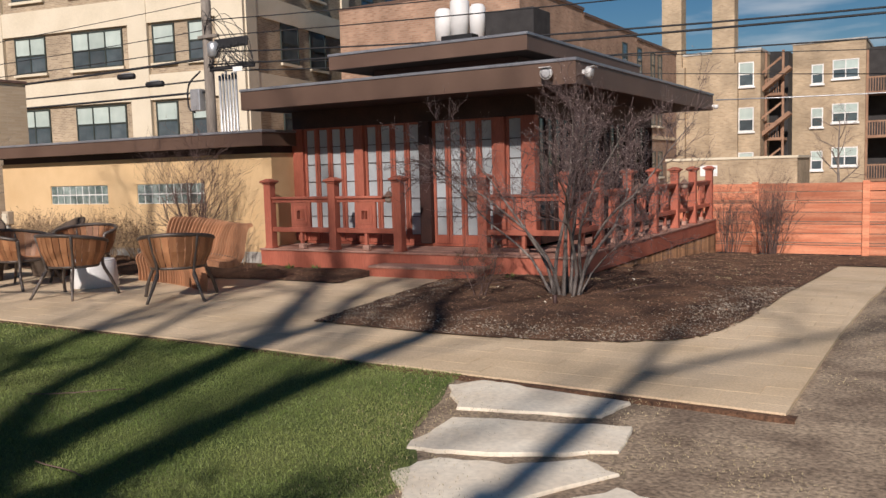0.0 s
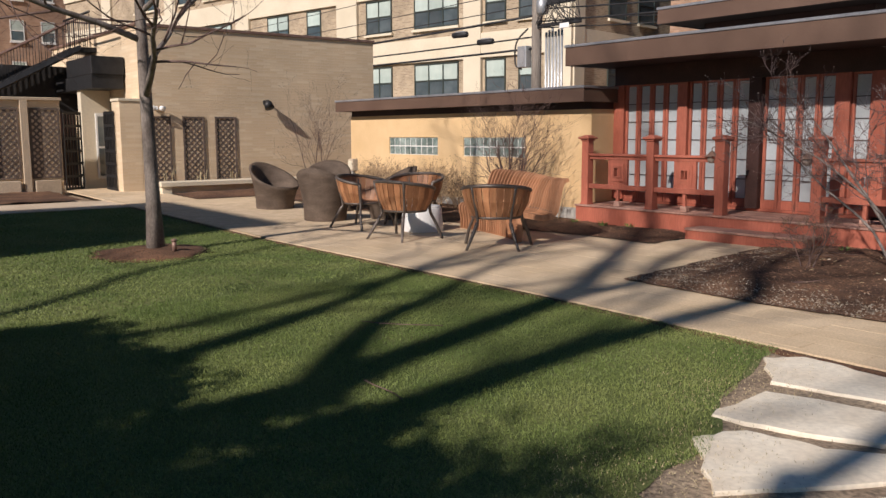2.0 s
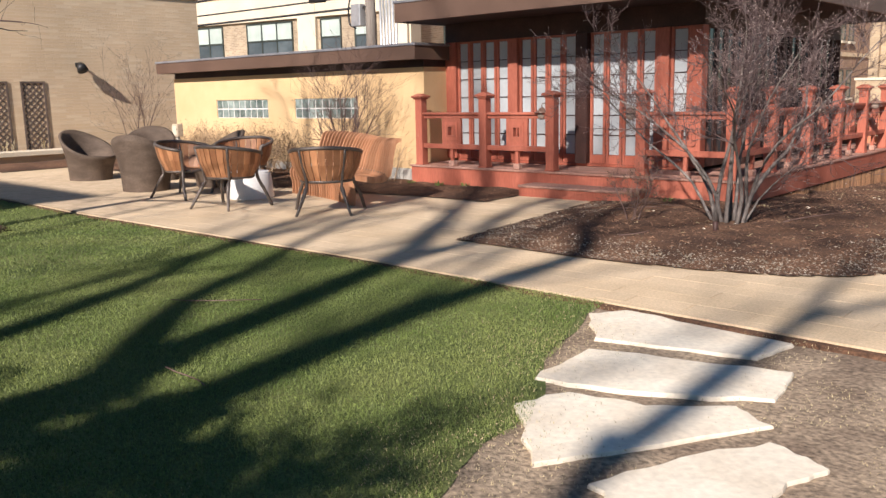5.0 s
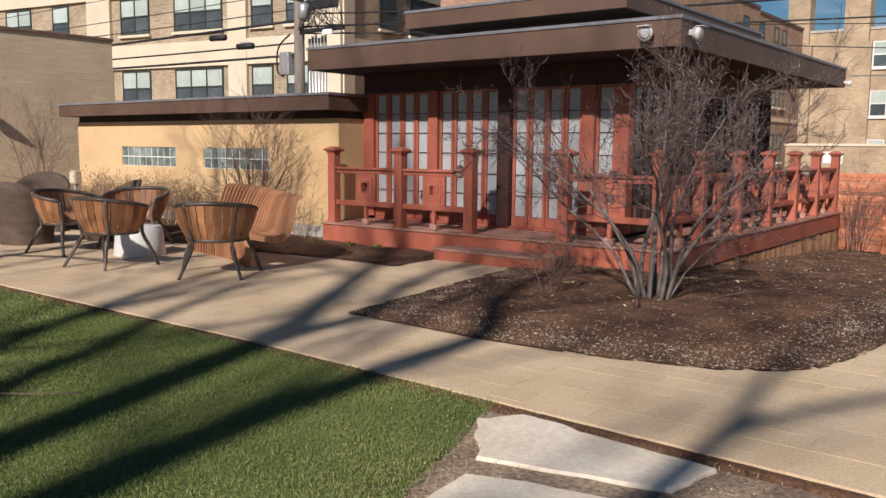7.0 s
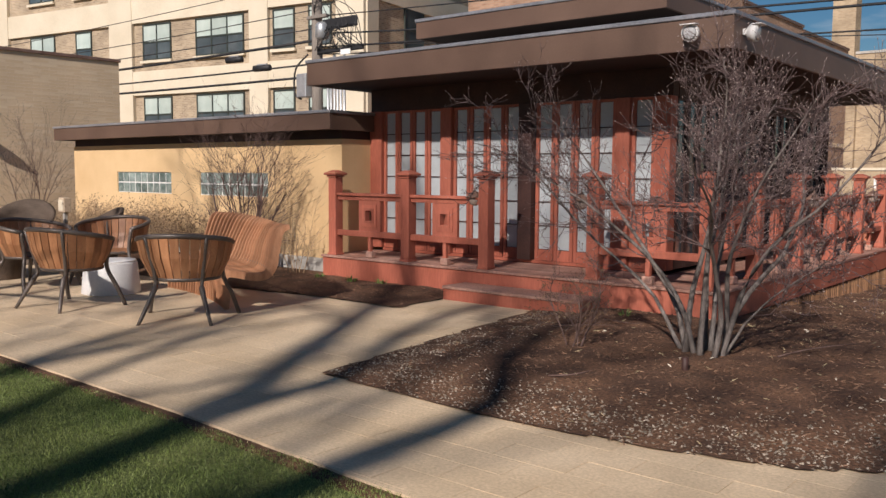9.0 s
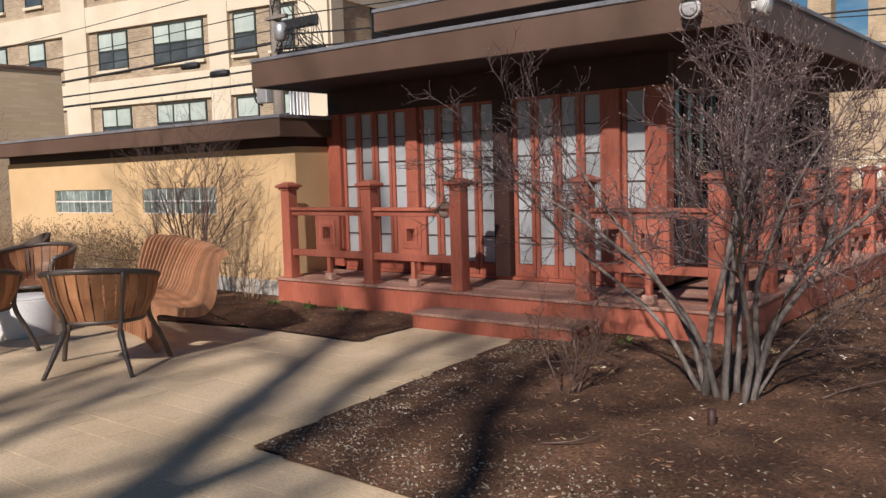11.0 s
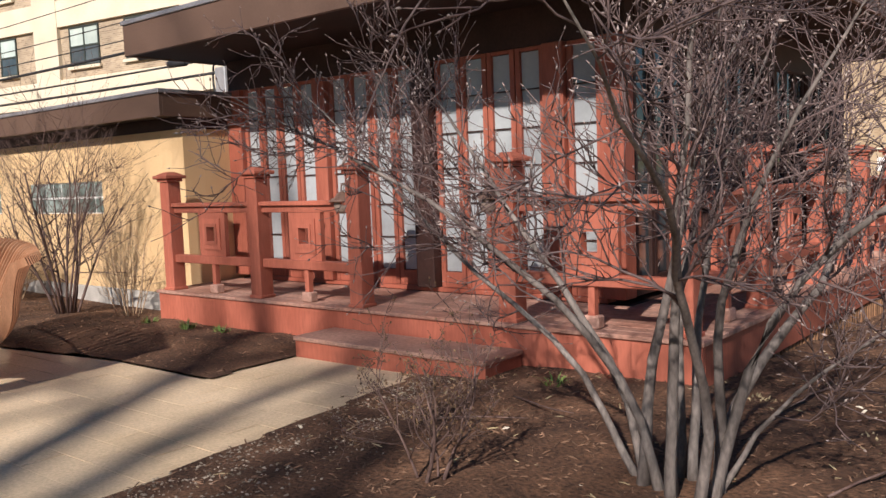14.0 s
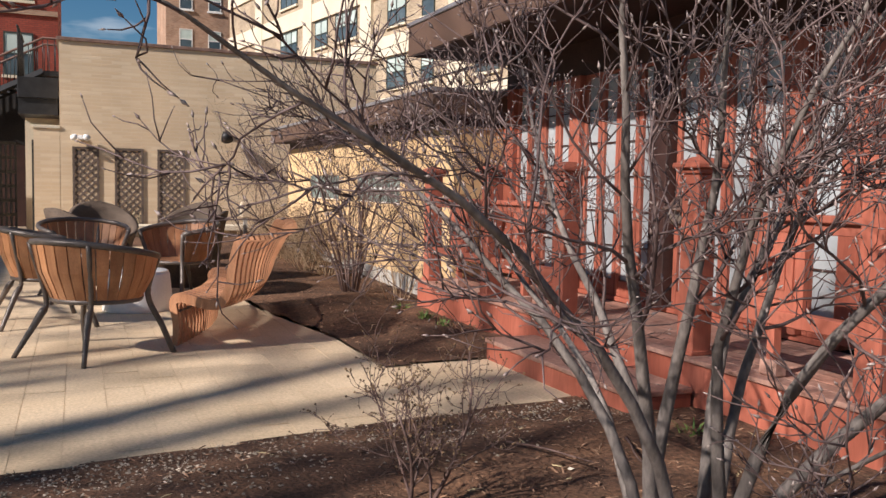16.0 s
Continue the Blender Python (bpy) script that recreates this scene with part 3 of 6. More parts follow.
def railing_bay(parent, m, length):
    """Two rails, a square fretwork panel between them and a short foot below."""
    g = new("bay")
    g.parent = parent
    g.matrix_basis = m
    a, b, c = 0.075, length - 0.075, length / 2
    part("top_rail", box(a, -0.055, 0.845, b, 0.055, 0.885, 0.006), REDWOOD, g)
    part("under_rail", box(a, -0.025, 0.785, b, 0.025, 0.844, 0.004), REDWOOD, g)
    part("bottom_rail", box(a, -0.04, 0.285, b, 0.04, 0.365, 0.006), REDWOOD, g)
    part("foot", box(c - 0.06, -0.045, 0.001, c + 0.06, 0.045, 0.09, 0.01), DECKWOOD, g)
    part("foot_stem", box(c - 0.025, -0.025, 0.09, c + 0.025, 0.025, 0.284), REDWOOD, g)
    # panel: an outer board with a window and two raised square frames
    def frame_ring(w, h, t, d, z):
        q = bmesh.new()
        bx(q, c - w, -d, z - h, c - w + t, d, z + h)
        bx(q, c + w - t, -d, z - h, c + w, d, z + h)
        bx(q, c - w + t, -d, z - h, c + w - t, d, z - h + t)
        bx(q, c - w + t, -d, z + h - t, c + w - t, d, z + h)
        return q
    z = 0.575
    part("panel", frame_ring(0.205, 0.209, 0.085, 0.022, z), REDWOOD, g, "red fretwork panel")
    part("raised_frame", frame_ring(0.14, 0.15, 0.05, 0.034, z + 0.005), REDWOOD, g)
    part("inner_frame", frame_ring(0.092, 0.10, 0.03, 0.042, z + 0.005), REDWOOD, g)
    return g


rail_front = thing("deck_railing", "red timber railing with capped posts and square fretwork panels", "railing", group="deck railings")
FRONT = (0.165, 1.555, 2.85, 4.36, 5.66)
SIDE = (1.40, 2.86, 4.30, 5.73, 7.10, 8.55)
for x in FRONT:
    railing_post(rail_front, x, 0.10)
for i in (0, 1, 3):
    railing_bay(rail_front, pose(FRONT[i], 0.10, DZ), FRONT[i + 1] - FRONT[i])
rail_side = thing("deck_railing", "long red timber railing running back along the deck", "railing", group="deck railings")
for y in SIDE:
    railing_post(rail_side, 5.66, y)
prev = 0.10
for y in SIDE:
    railing_bay(rail_side, pose(5.66, prev, DZ, 0, 0, 90), y - prev)
    prev = y


def post_lantern(loc, rz):
    """A bronze bracket lantern: a curled arm, a wide hood and a glass bell."""
    f = thing("lantern", "bronze hooded lantern hung on a railing post", "lantern", loc, rz, "post lanterns")
    f.matrix_basis = f.matrix_basis @ Matrix.Scale(0.85, 4)
    part("back_plate", box(-0.03, -0.012, -0.05, 0.03, 0.0, 0.10, 0.004), BRONZE, f)
    tube("arm", curve_pts([(0, -0.01, 0.06), (0, -0.07, 0.14), (0, -0.13, 0.12), (0, -0.13, 0.05)], 4), 0.009, BRONZE, f, 6)
    part("hood", lathe([(0.135, -0.03), (0.125, -0.015), (0.07, 0.015), (0.045, 0.05), (0.012, 0.07)], 20), BRONZE, f, "wide bronze hood", True).matrix_basis = pose(0, -0.13, 0.0)
    part("glass", lathe([(0.03, -0.15), (0.07, -0.125), (0.085, -0.07), (0.08, -0.035)], 16), LAMPGLASS, f, "dusty glass bell", True).matrix_basis = pose(0, -0.13, 0.0)
    return f


post_lantern((2.774, 0.10, 1.24), -90)
post_lantern((4.284, 0.10, 1.24), -90)
post_lantern((5.735, 2.86, 1.24), 90)
post_lantern((5.735, 5.73, 1.24), 90)

# ---- yellow wing ----
wing = thing("wing", "low yellow stucco wing with a brown flat roof", "building")
WY, WX0, WX1, WZ = 0.43, -8.04, -0.055, 2.0
GB = ((-6.36, -4.50), (-3.62, -1.76))
GZ0, GZ1 = 1.105, 1.495
xs = [WX0, GB[0][0], GB[0][1], GB[1][0], GB[1][1], WX1]
for i in range(5):
    if i in (1, 3):
        part("wall", box(xs[i], WY, 0.22, xs[i + 1], WY + 0.25, GZ0), STUCCO, wing)
        part("wall", box(xs[i], WY, GZ1, xs[i + 1], WY + 0.25, WZ), STUCCO, wing)
    else:
        part("wall", box(xs[i], WY, 0.22, xs[i + 1], WY + 0.25, WZ), STUCCO, wing)
part("return_wall", box(WX1 - 0.25, WY + 0.251, 0.22, WX1, 1.62, WZ), STUCCO, wing)
part("end_wall", box(WX0, WY + 0.251, 0.22, WX0 + 0.25, 5.4, WZ), STUCCO, wing)
part("plinth", box(WX0 - 0.012, WY - 0.015, -0.2, WX1 + 0.012, WY + 0.26, 0.218, 0.006), CONCRETE, wing, "grey concrete plinth")
# the soffit's shadow on the wall top is painted as this dark strip
part("frieze", box(WX0 + 0.02, WY + 0.02, WZ, WX1 - 0.02, 5.4, 2.131), DARKWOOD, wing, "frieze coloured dark for the soffit shadow")
roof_slab("wing_roof", -8.25, 0.12, 0.03, 5.6, 2.12, 2.40, wing, "brown-edged flat wing roof")
for a, bb in GB:
    g = new("glass_block_window")
    g.parent = wing
    g["label"] = "two rows of greenish glass blocks"
    part("mortar_bed", box(a, WY + 0.022, GZ0, bb, WY + 0.10, GZ1), TRIMWHITE, g)
    cols = 9
    w, h = (bb - a) / cols, (GZ1 - GZ0) / 2
    for i in range(cols):
        for j in range(2):
            part("glass_block", box(a + i * w + 0.013, WY + 0.012, GZ0 + j * h + 0.013, a + (i + 1) * w - 0.013, WY + 0.06, GZ0 + (j + 1) * h - 0.013, 0.006), GLASSBLOCK, g)

# ---- brick house with trellises ----
house = thing("brick_house", "tan brick house with a plain parapet and wooden trellises", "building")
HX = -11.33
part("wall", box(HX - 8, -3.70, 0.0, HX, 3.32, 4.25), BRICK_TAN, house, "tan brick wall with scattered pale bricks")
part("parapet_cap", box(HX - 8.05, -3.75, 4.252, HX + 0.04, 3.36, 4.33, 0.01), BRONZE, house, "brown metal parapet cap")
part("pilaster", box(HX - 0.6, -4.20, 0.0, HX + 0.003, -3.702, 2.40), BRICK_TAN, house)
part("pilaster_cap", box(HX - 0.62, -4.23, 2.402, HX + 0.03, -3.69, 2.47, 0.008), LIMESTONE, house)


def trellis(parent, x, y0, y1, z0, z1):
    """A framed diamond lattice on a wall that faces +x."""
    t = new("trellis")
    t.parent = parent
    t.matrix_basis = pose(x, y0, z0, 0, 0, 90)
    t["label"] = "brown wooden diamond trellis"
    w, h, f = y1 - y0, z1 - z0, 0.05
    q = bmesh.new()
    bx(q, 0, -0.024, 0, f, -0.001, h)
    bx(q, w - f, -0.024, 0, w, -0.001, h)
    bx(q, f, -0.024, 0, w - f, -0.001, f)
    bx(q, f, -0.024, h - f, w - f, -0.001, h)
    part("trellis_frame", q, TRELLISWOOD, t)
    # crossing laths, cut at the frame
    for sgn, d in ((1, -0.0062), (-1, -0.0027)):
        s = 0.158
        k = -int(h / s) - 2
        while k * s < w + h:
            u = k * s
            # line x = u + sgn * z (or mirrored)
            pts = []
            za, zb = f, h - f
            for z in (za, zb):
                pts.append((u + z if sgn > 0 else u - z + h, z))
            (xa, z_a), (xb, z_b) = pts
            if xa > xb:
                (xa, z_a), (xb, z_b) = (xb, z_b), (xa, z_a)
            if xb > f and xa < w - f:
                if xa < f:
                    z_a += (f - xa) * (z_b - z_a) / (xb - xa)
                    xa = f
                if xb > w - f:
                    z_b -= (xb - (w - f)) * (z_b - z_a) / (xb - xa)
                    xb = w - f
                L = math.hypot(xb - xa, z_b - z_a)
                if L > 0.05:
                    m = Matrix.Translation((xa, d, z_a)) @ Matrix.Rotation(-math.atan2(z_b - z_a, xb - xa), 4, "Y")
                    part("lath", box(0, -0.0015, -0.022, L, 0.0015, 0.022, 0, m), TRELLISWOOD, t)
            k += 1
    return t


TRELLISWOOD = mat("grey_brown_trellis", (0.105, 0.078, 0.062), (0.16, 0.118, 0.094), 4, 0.85, 0.2, 40)
for a, b in ((-3.46, -2.93), (-2.62, -2.03), (-1.74, -1.14)):
    trellis(house, HX + 0.002, a, b, 0.36, 2.04)
garden_wall = thing("garden_wall", "tan garden wall with pale pilasters, coping and trellises", "wall")
GX = -12.6
part("wall", box(GX - 0.3, -14.5, 0.0, GX, -5.27, 2.42), BRICK_TAN, garden_wall)
part("coping", box(GX - 0.34, -14.5, 2.422, GX + 0.08, -5.24, 2.50, 0.01), TANSTONE, garden_wall)
for k in range(9):
    y = -5.10 - k * 0.935
    part("pilaster", box(GX + 0.002, y - 1.105, 0.0, GX + 0.10, y - 0.935, 2.418, 0.006), TANSTONE, garden_wall)
    part("planter_box", box(GX + 0.02, y - 0.86, 0.1, GX + 0.14, y - 0.26, 0.46, 0.01), TANSTONE, garden_wall, "pale planter box")
    trellis(garden_wall, GX + 0.004, y - 0.90, y - 0.20, 0.50, 2.24)


def wall_flood(loc, rz, label):
    f = thing("wall_lamp", label, "wall lamp", loc, rz)
    part("mount", box(-0.06, -0.04, -0.06, 0.06, 0, 0.06, 0.01), BLACKMETAL, f)
    tube("arm", [(0, -0.03, 0), (0, -0.10, 0.05), (0, -0.17, 0.0)], 0.028, BLACKMETAL, f)
    part("head", lathe([(0.05, 0.09), (0.11, 0.0), (0.135, -0.14)][::-1], 14), BLACKMETAL, f, "dark lamp head", True).matrix_basis = pose(0, -0.20, -0.03, -35, 0, 0)
    return f


wall_flood((HX + 0.002, -0.27, 2.44), 90, "dark wall lamp throwing a long slanting shadow")
tl = thing("twin_flood_lamp", "small white twin flood lamp on the brick wall", "wall lamp", (HX + 0.002, -3.3, 2.24), 90)
part("mount", box(-0.05, -0.05, -0.05, 0.05, 0, 0.05, 0.01), WHITE, tl)
for sx in (-1, 1):
    part("head", lathe([(0.03, 0), (0.06, 0.03), (0.07, 0.12)], 14), WHITE, tl, "white lamp head", True).matrix_basis = pose(sx * 0.09, -0.08, 0.02, 110, 0, sx * 25)
# low wall with a pale cap before the trellises
lw = thing("low_wall", "low planter wall with a pale stone cap", "wall")
part("body", box(-10.62, -3.38, 0.0, -10.32, 0.38, 0.30), BRICK_TAN, lw)
part("end_pier", box(-10.70, -3.62, 0.0, -10.24, -3.382, 0.30), LIMESTONE, lw)
part("cap", box(-10.74, -3.66, 0.302, -10.20, 0.42, 0.42, 0.012), LIMESTONE, lw, "pale stone cap")

# ---- passage: gate, back wall, iron stair ----
passage = thing("passage_wall", "cream painted wall with a narrow sash window", "wall")
part("wall", box(-13.9, -4.47, 0.0, -13.6, -3.71, 2.85), LIMESTONE, passage)
# added end wall; its dark colour stands for the shade deep in the passage
part("back_wall", box(-17.2, -6.4, 0.0, -17.0, -3.72, 3.1), DARKWOOD, passage, "back wall coloured dark for the passage shade")
w = new("sash_window")
w.parent = passage
part("window_frame", box(-13.598, -4.14, 0.40, -13.55, -3.72, 2.15, 0.01), TRIMWHITE, w)
part("pane", box(-13.548, -4.09, 0.48, -13.54, -3.77, 1.22), WINGLASS, w)
part("pane", box(-13.548, -4.09, 1.28, -13.54, -3.77, 2.07), WINGLASS, w)
gate = thing("iron_gate", "open black iron gate with square panels", "gate", (-12.55, -5.22, 0.12), 0)
for (x, y, s) in ((0.0, 0.0, 132), (0.9, 0.98, 180)):
    leaf = new("gate_leaf")
    leaf.parent = gate
    leaf.matrix_basis = pose(x - 0.05, y, 0, 0, 0, s)
    for a in (0, 0.125, 0.25, 0.375, 0.5, 0.625, 0.75):
        part("bar", box(a, -0.015, 0, a + 0.035, 0.015, 2.05), BLACKMETAL, leaf)
    for k in range(7):
        part("plate", box(0.036, -0.01, 0.05 + k * 0.32, 0.749, 0.01, 0.12 + k * 0.32), BLACKMETAL, leaf)
stair = thing("fire_stair", "black iron outdoor stair with railings", "stair", (-14.6, -6.9, 0))
N, rise, run = 16, 0.095, 0.175
tube("stringer", [(0, 0, 2.45), (0, 2.8, 3.95)], 0.09, BLACKMETAL, stair, 4, smooth=False)
tube("stringer", [(-1, 0, 2.45), (-1, 2.8, 3.95)], 0.09, BLACKMETAL, stair, 4, smooth=False)
for k in range(N):
    part("tread", box(-1, k * run, 2.50 + k * rise, 0, k * run + 0.2, 2.53 + k * rise), BLACKMETAL, stair)
for x in (0.03, -1.03):
    tube("handrail", [(x, -0.3, 3.1), (x, 0, 3.25), (x, 2.8, 4.75), (x, 4.3, 4.75)], 0.03, BRONZE, stair, 6)
    for k in range(19):
        y = k * 0.155
        tube("baluster", [(x, y, 2.5 + y * 0.536), (x, y, 3.24 + y * 0.536)], 0.011, BLACKMETAL, stair, 4)
    for k in range(10):
        tube("baluster", [(x, 2.9 + k * 0.15, 3.95), (x, 2.9 + k * 0.15, 4.75)], 0.011, BLACKMETAL, stair, 4)
part("landing", box(-1.1, 2.8, 3.85, 0.05, 4.3, 3.97), BLACKMETAL, stair)
part("landing", box(0.1, 2.35, 3.1, 2.35, 3.17, 3.55, 0.01), BLACKMETAL, stair)
part("landing_apron", box(-1.1, 2.36, 2.75, 2.3, 3.15, 3.098), BLACKMETAL, stair, "black sheet under the landing")
for k in range(12):
    tube("baluster", [(0.2 + k * 0.19, 2.37, 3.55), (0.2 + k * 0.19, 2.37, 4.60)], 0.011, BLACKMETAL, stair, 4)
tube("handrail", [(0.05, 2.37, 4.62), (2.35, 2.37, 4.62)], 0.03, BLACKMETAL, stair, 6)
# dark box added to paint the shade beneath the flight
part("lower_flight_shade", box(-1.6, -0.2, 2.2, -1.2, 4.3, 3.5), DARKFILL, stair, "dark-coloured box for the shade under the stair")
for y in (0.2, 4.2):
    tube("leg", [(-0.5, y, 0), (-0.5, y, 2.6 + 0.3 * y)], 0.06, BLACKMETAL, stair, 6)

# ---- fence ----
fence = thing("fence", "orange cedar fence of horizontal boards and posts", "fence", (0, 8.62, 0))
FZ0 = -0.42
heights = (0.20, 0.055, 0.20, 0.20, 0.055, 0.20, 0.20, 0.055, 0.19, 0.19)
for sec in range(4):
    xa, xb = 4.45 + sec * 2.2, 6.65 + sec * 2.2
    z = FZ0
    for h in heights:
        part("fence_board", box(xa + 0.004, 0, z + 0.008, xb - 0.004, 0.03 if h > 0.1 else 0.022, z + h - 0.008, 0.004), FENCEWOOD, fence)
        z += h
    part("fence_post", box(xb - 0.07, -0.05, FZ0 - 0.15, xb + 0.07, -0.001, z + 0.03, 0.006), FENCEWOOD, fence)

# ---- background buildings ----
def window(parent, m, w, h, cols, sash=0.5, frame_mat=None, blind=True, trim=0.0):
    """A set-in window on a wall facing -y in its own frame, origin at the lower left corner."""
    g = new("window")
    g.parent = parent
    g.matrix_basis = m
    fm = frame_mat or WFRAME
    q = bmesh.new()
    t = 0.07
    bx(q, 0, -0.03, 0, w, 0.02, t)
    bx(q, 0, -0.03, h - t, w, 0.02, h)
    for k in range(cols + 1):
        x = k * (w - t) / cols
        bx(q, x, -0.028, t, x + t, 0.02, h - t)
    bx(q, t, -0.026, h * sash - 0.035, w - t, 0.018, h * sash + 0.035)
    part("window_frame", q, fm, g)
    for k in range(cols):
        x0, x1 = k * (w - t) / cols + t, (k + 1) * (w - t) / cols
        part("pane", box(x0 + 0.002, -0.004, t + 0.002, x1 - 0.002, 0.012, h * sash - 0.037), WINGLASS, g)
        part("pane", box(x0 + 0.002, -0.006, h * sash + 0.037, x1 - 0.002, 0.012, h - t - 0.002), BLIND if blind else WINGLASS, g)
    if trim:
        part("window_sill", box(-0.08, -0.12, -0.12, w + 0.08, 0.0, -0.002), TRIMWHITE if fm is TRIMWHITE else LIMESTONE, g)
    return g


block = thing("loft_building", "large cream and buff brick building with green sash windows", "building", (-14.5, 15.2, 0), 9.6)
# its long front runs to -x from the corner, its end to +y
FH, ROW0, WH = 3.25, 3.27, 1.62
part("front_core", box(-46, 0.12, -0.3, 0, 26, 17), BRICK_BUFF, block, "buff brick wall")
for k in range(-1, 5):
    z = ROW0 + 1.70 + k * FH
    part("band", box(-46, -0.02, z, 0.02, 0.118, z + 1.08), LIMESTONE, block, "cream stone band")
    part("band", box(0.002, 0.122, z + 0.02, 0.08, 26, z + 0.95), LIMESTONE, block, "cream stone band")
for a, b in ((-1.30, 0.03), (-5.82, -4.80), (-14.54, -12.99), (-23.6, -22.3), (-31.5, -30.2), (-40, -38.7)):
    part("pier", box(a, -0.05, -0.3, b, 0.117, 17), LIMESTONE, block, "cream stone pier")
for y in (0.12, 8.6, 16.4, 22.4):
    part("pier", box(0.003, y, -0.3, 0.10, y + 0.75, 17), LIMESTONE, block, "cream stone pier")
for r in range(4):
    z = ROW0 + r * FH
    for x, w, c in ((-2.76, 1.15, 1), (-4.62, 1.15, 1), (-9.04, 2.82, 3), (-12.40, 1.83, 2), (-17.12, 1.17, 1), (-20.64, 1.93, 2), (-27.0, 2.8, 3), (-29.9, 1.8, 2), (-35.5, 2.8, 3)):
        window(block, pose(x, 0.09, z), w, WH, c, trim=1)
    for y in (2.82, 5.35, 10.9, 13.9, 17.9, 20.3):
        window(block, pose(0.03, y, z, 0, 0, 90), 1.5, 1.75, 1, trim=1, blind=False)

alley_house = thing("brown_brick_building", "long brown brick building with a stepped parapet", "building", (-4.6, 20.5, 0))
for a, b, h in ((0, 7, 8.9), (7, 15, 8.7), (15, 23, 8.5)):
    part("wall", box(-9, a, -0.4, 0, b - 0.002, h), BRICK_BROWN, alley_house)
    part("coping", box(-9.05, a, h + 0.002, 0.06, b - 0.004, h + 0.14), FASCIA, alley_house)
for y in (12.5, 15.0, 17.5, 18.9):
    for z in (0.9, 3.9, 6.6):
        window(alley_house, pose(0.03, y, z, 0, 0, 90), 0.8, 1.5, 1, trim=1, blind=False)
part("string_course", box(0.002, 10, 3.1, 0.07, 22.9, 3.3), BRICK_TAN, alley_house)

flats = thing("ochre_brick_flats", "ochre brick apartment block with chimneys and wooden back porches", "building", (0, 47, 0))
part("wall", box(-5.6, 0, -0.6, -0.15, 10, 8.75), BRICK_OCHRE, flats, "ochre brick wall")
part("wall", box(1.05, 5, -0.6, 5.55, 15, 9.45), BRICK_OCHRE, flats, "ochre brick wall")
part("wall", box(9.2, 5, -0.6, 14.0, 15, 9.3), BRICK_OCHRE, flats, "ochre brick wall")
# porch shade is painted: these two walls are near-black
part("wall", box(-0.149, 3.2, -0.6, 1.049, 9, 8.9), DARKFILL, flats, "wall coloured dark for the porch shade")
part("wall", box(5.551, 7.6, -0.6, 9.199, 14, 9.2), DARKFILL, flats, "wall coloured dark for the porch shade")
part("coping", box(-5.65, -0.06, 8.752, -0.1, 10, 8.9), CONCRETE, flats)
part("coping", box(1.0, 4.94, 9.452, 5.6, 15, 9.6), CONCRETE, flats)
for x, w in ((-3.1, 1.4), (-6.4, 1.3)):
    part("chimney", box(x - 0.2, -0.4, -0.6, x + w + 0.2, 0.8, 8.0), BRICK_OCHRE, flats, "tall brick chimney")
    part("chimney", box(x, -0.38, 8.002, x + w, 0.78, 14.5), BRICK_OCHRE, flats, "tall brick chimney")
for z in (0.2, 3.1, 6.0):
    window(flats, pose(-1.5, 0.0 - 0.005, z + 0.5), 0.95, 1.55, 1, 0.5, TRIMWHITE, trim=1)
    window(flats, pose(2.25, 4.98, z + 0.75), 0.75, 1.3, 1, 0.5, TRIMWHITE, trim=1)
    window(flats, pose(3.55, 4.98, z + 1.0), 1.6, 1.25, 2, 0.5, TRIMWHITE, trim=1)
    for a, bb, y0 in ((-0.1, 1.0, 1.4), (5.6, 9.15, 5.6)):
        part("porch_floor", box(a, y0, z - 0.1, bb, y0 + 2.2, z + 0.08), PORCHWOOD, flats)
        part("porch_rail", box(a, y0, z + 0.95, bb, y0 + 0.07, z + 1.05), PORCHWOOD, flats)
        x = a
        while x < bb:
            part("porch_baluster", box(x, y0 + 0.01, z + 0.08, x + 0.05, y0 + 0.05, z + 0.95), PORCHWOOD, flats)
            x += 0.16
    m = Matrix.Translation((-0.3, 0.6, z + 0.2)) @ Matrix.Rotation(radians(-38), 4, "Y")
    part("porch_stair", box(0, 0, -0.12, 2.3, 0.9, 0.12, 0, m), PORCHWOOD, flats)
    part("stair_rail", box(0, 0, 0.75, 2.3, 0.06, 0.88, 0, m), PORCHWOOD, flats)
for x in (-0.05, 1.0, 5.62, 7.4, 9.1):
    part("porch_post", box(x - 0.07, 1.35 if x < 2 else 5.5, -0.6, x + 0.07, 1.5 if x < 2 else 5.65, 8.8), PORCHWOOD, flats)
low = thing("garage_wall", "low buff brick garage wall behind the fence", "wall", (0, 30, 0))
part("wall", box(-1.4, 0, -0.6, 4.5, 4, 1.75), BRICK_OCHRE, low)
part("coping", box(-1.45, -0.05, 1.752, 4.55, 4, 1.86), LIMESTONE, low)
part("sign_board", box(0.2, -0.03, 1.0, 1.0, -0.004, 1.5), WHITE, low, "blank white notice board")

red = thing("red_brick_building", "red brick building with stone bands and sash windows", "building", (-34, 0, 0))
part("wall", box(-10, -26, -0.3, 0, -4.1, 16), BRICK_RED, red)
for z in (3.6, 5.2, 8.6, 10.6):
    part("band", box(0.002, -26, z, 0.08, -4.1, z + 0.22), BRICK_BROWN, red, "stone band")
part("porch_roof", box(0.003, -7.5, 4.0, 1.2, -4.15, 4.5), BLACKMETAL, red, "dark porch roof")
for y in (-6.3, -10.5, -14.5, -18.5):
    for z in (1.4, 5.9, 9.2):
        window(red, pose(0.02, y, z, 0, 0, 90), 1.2, 1.9, 1, 0.5, None, trim=1, blind=z != 1.4)
brown = thing("brown_apartment_building", "brown brick apartment building with small windows", "building", (-62, 3.1, 0))
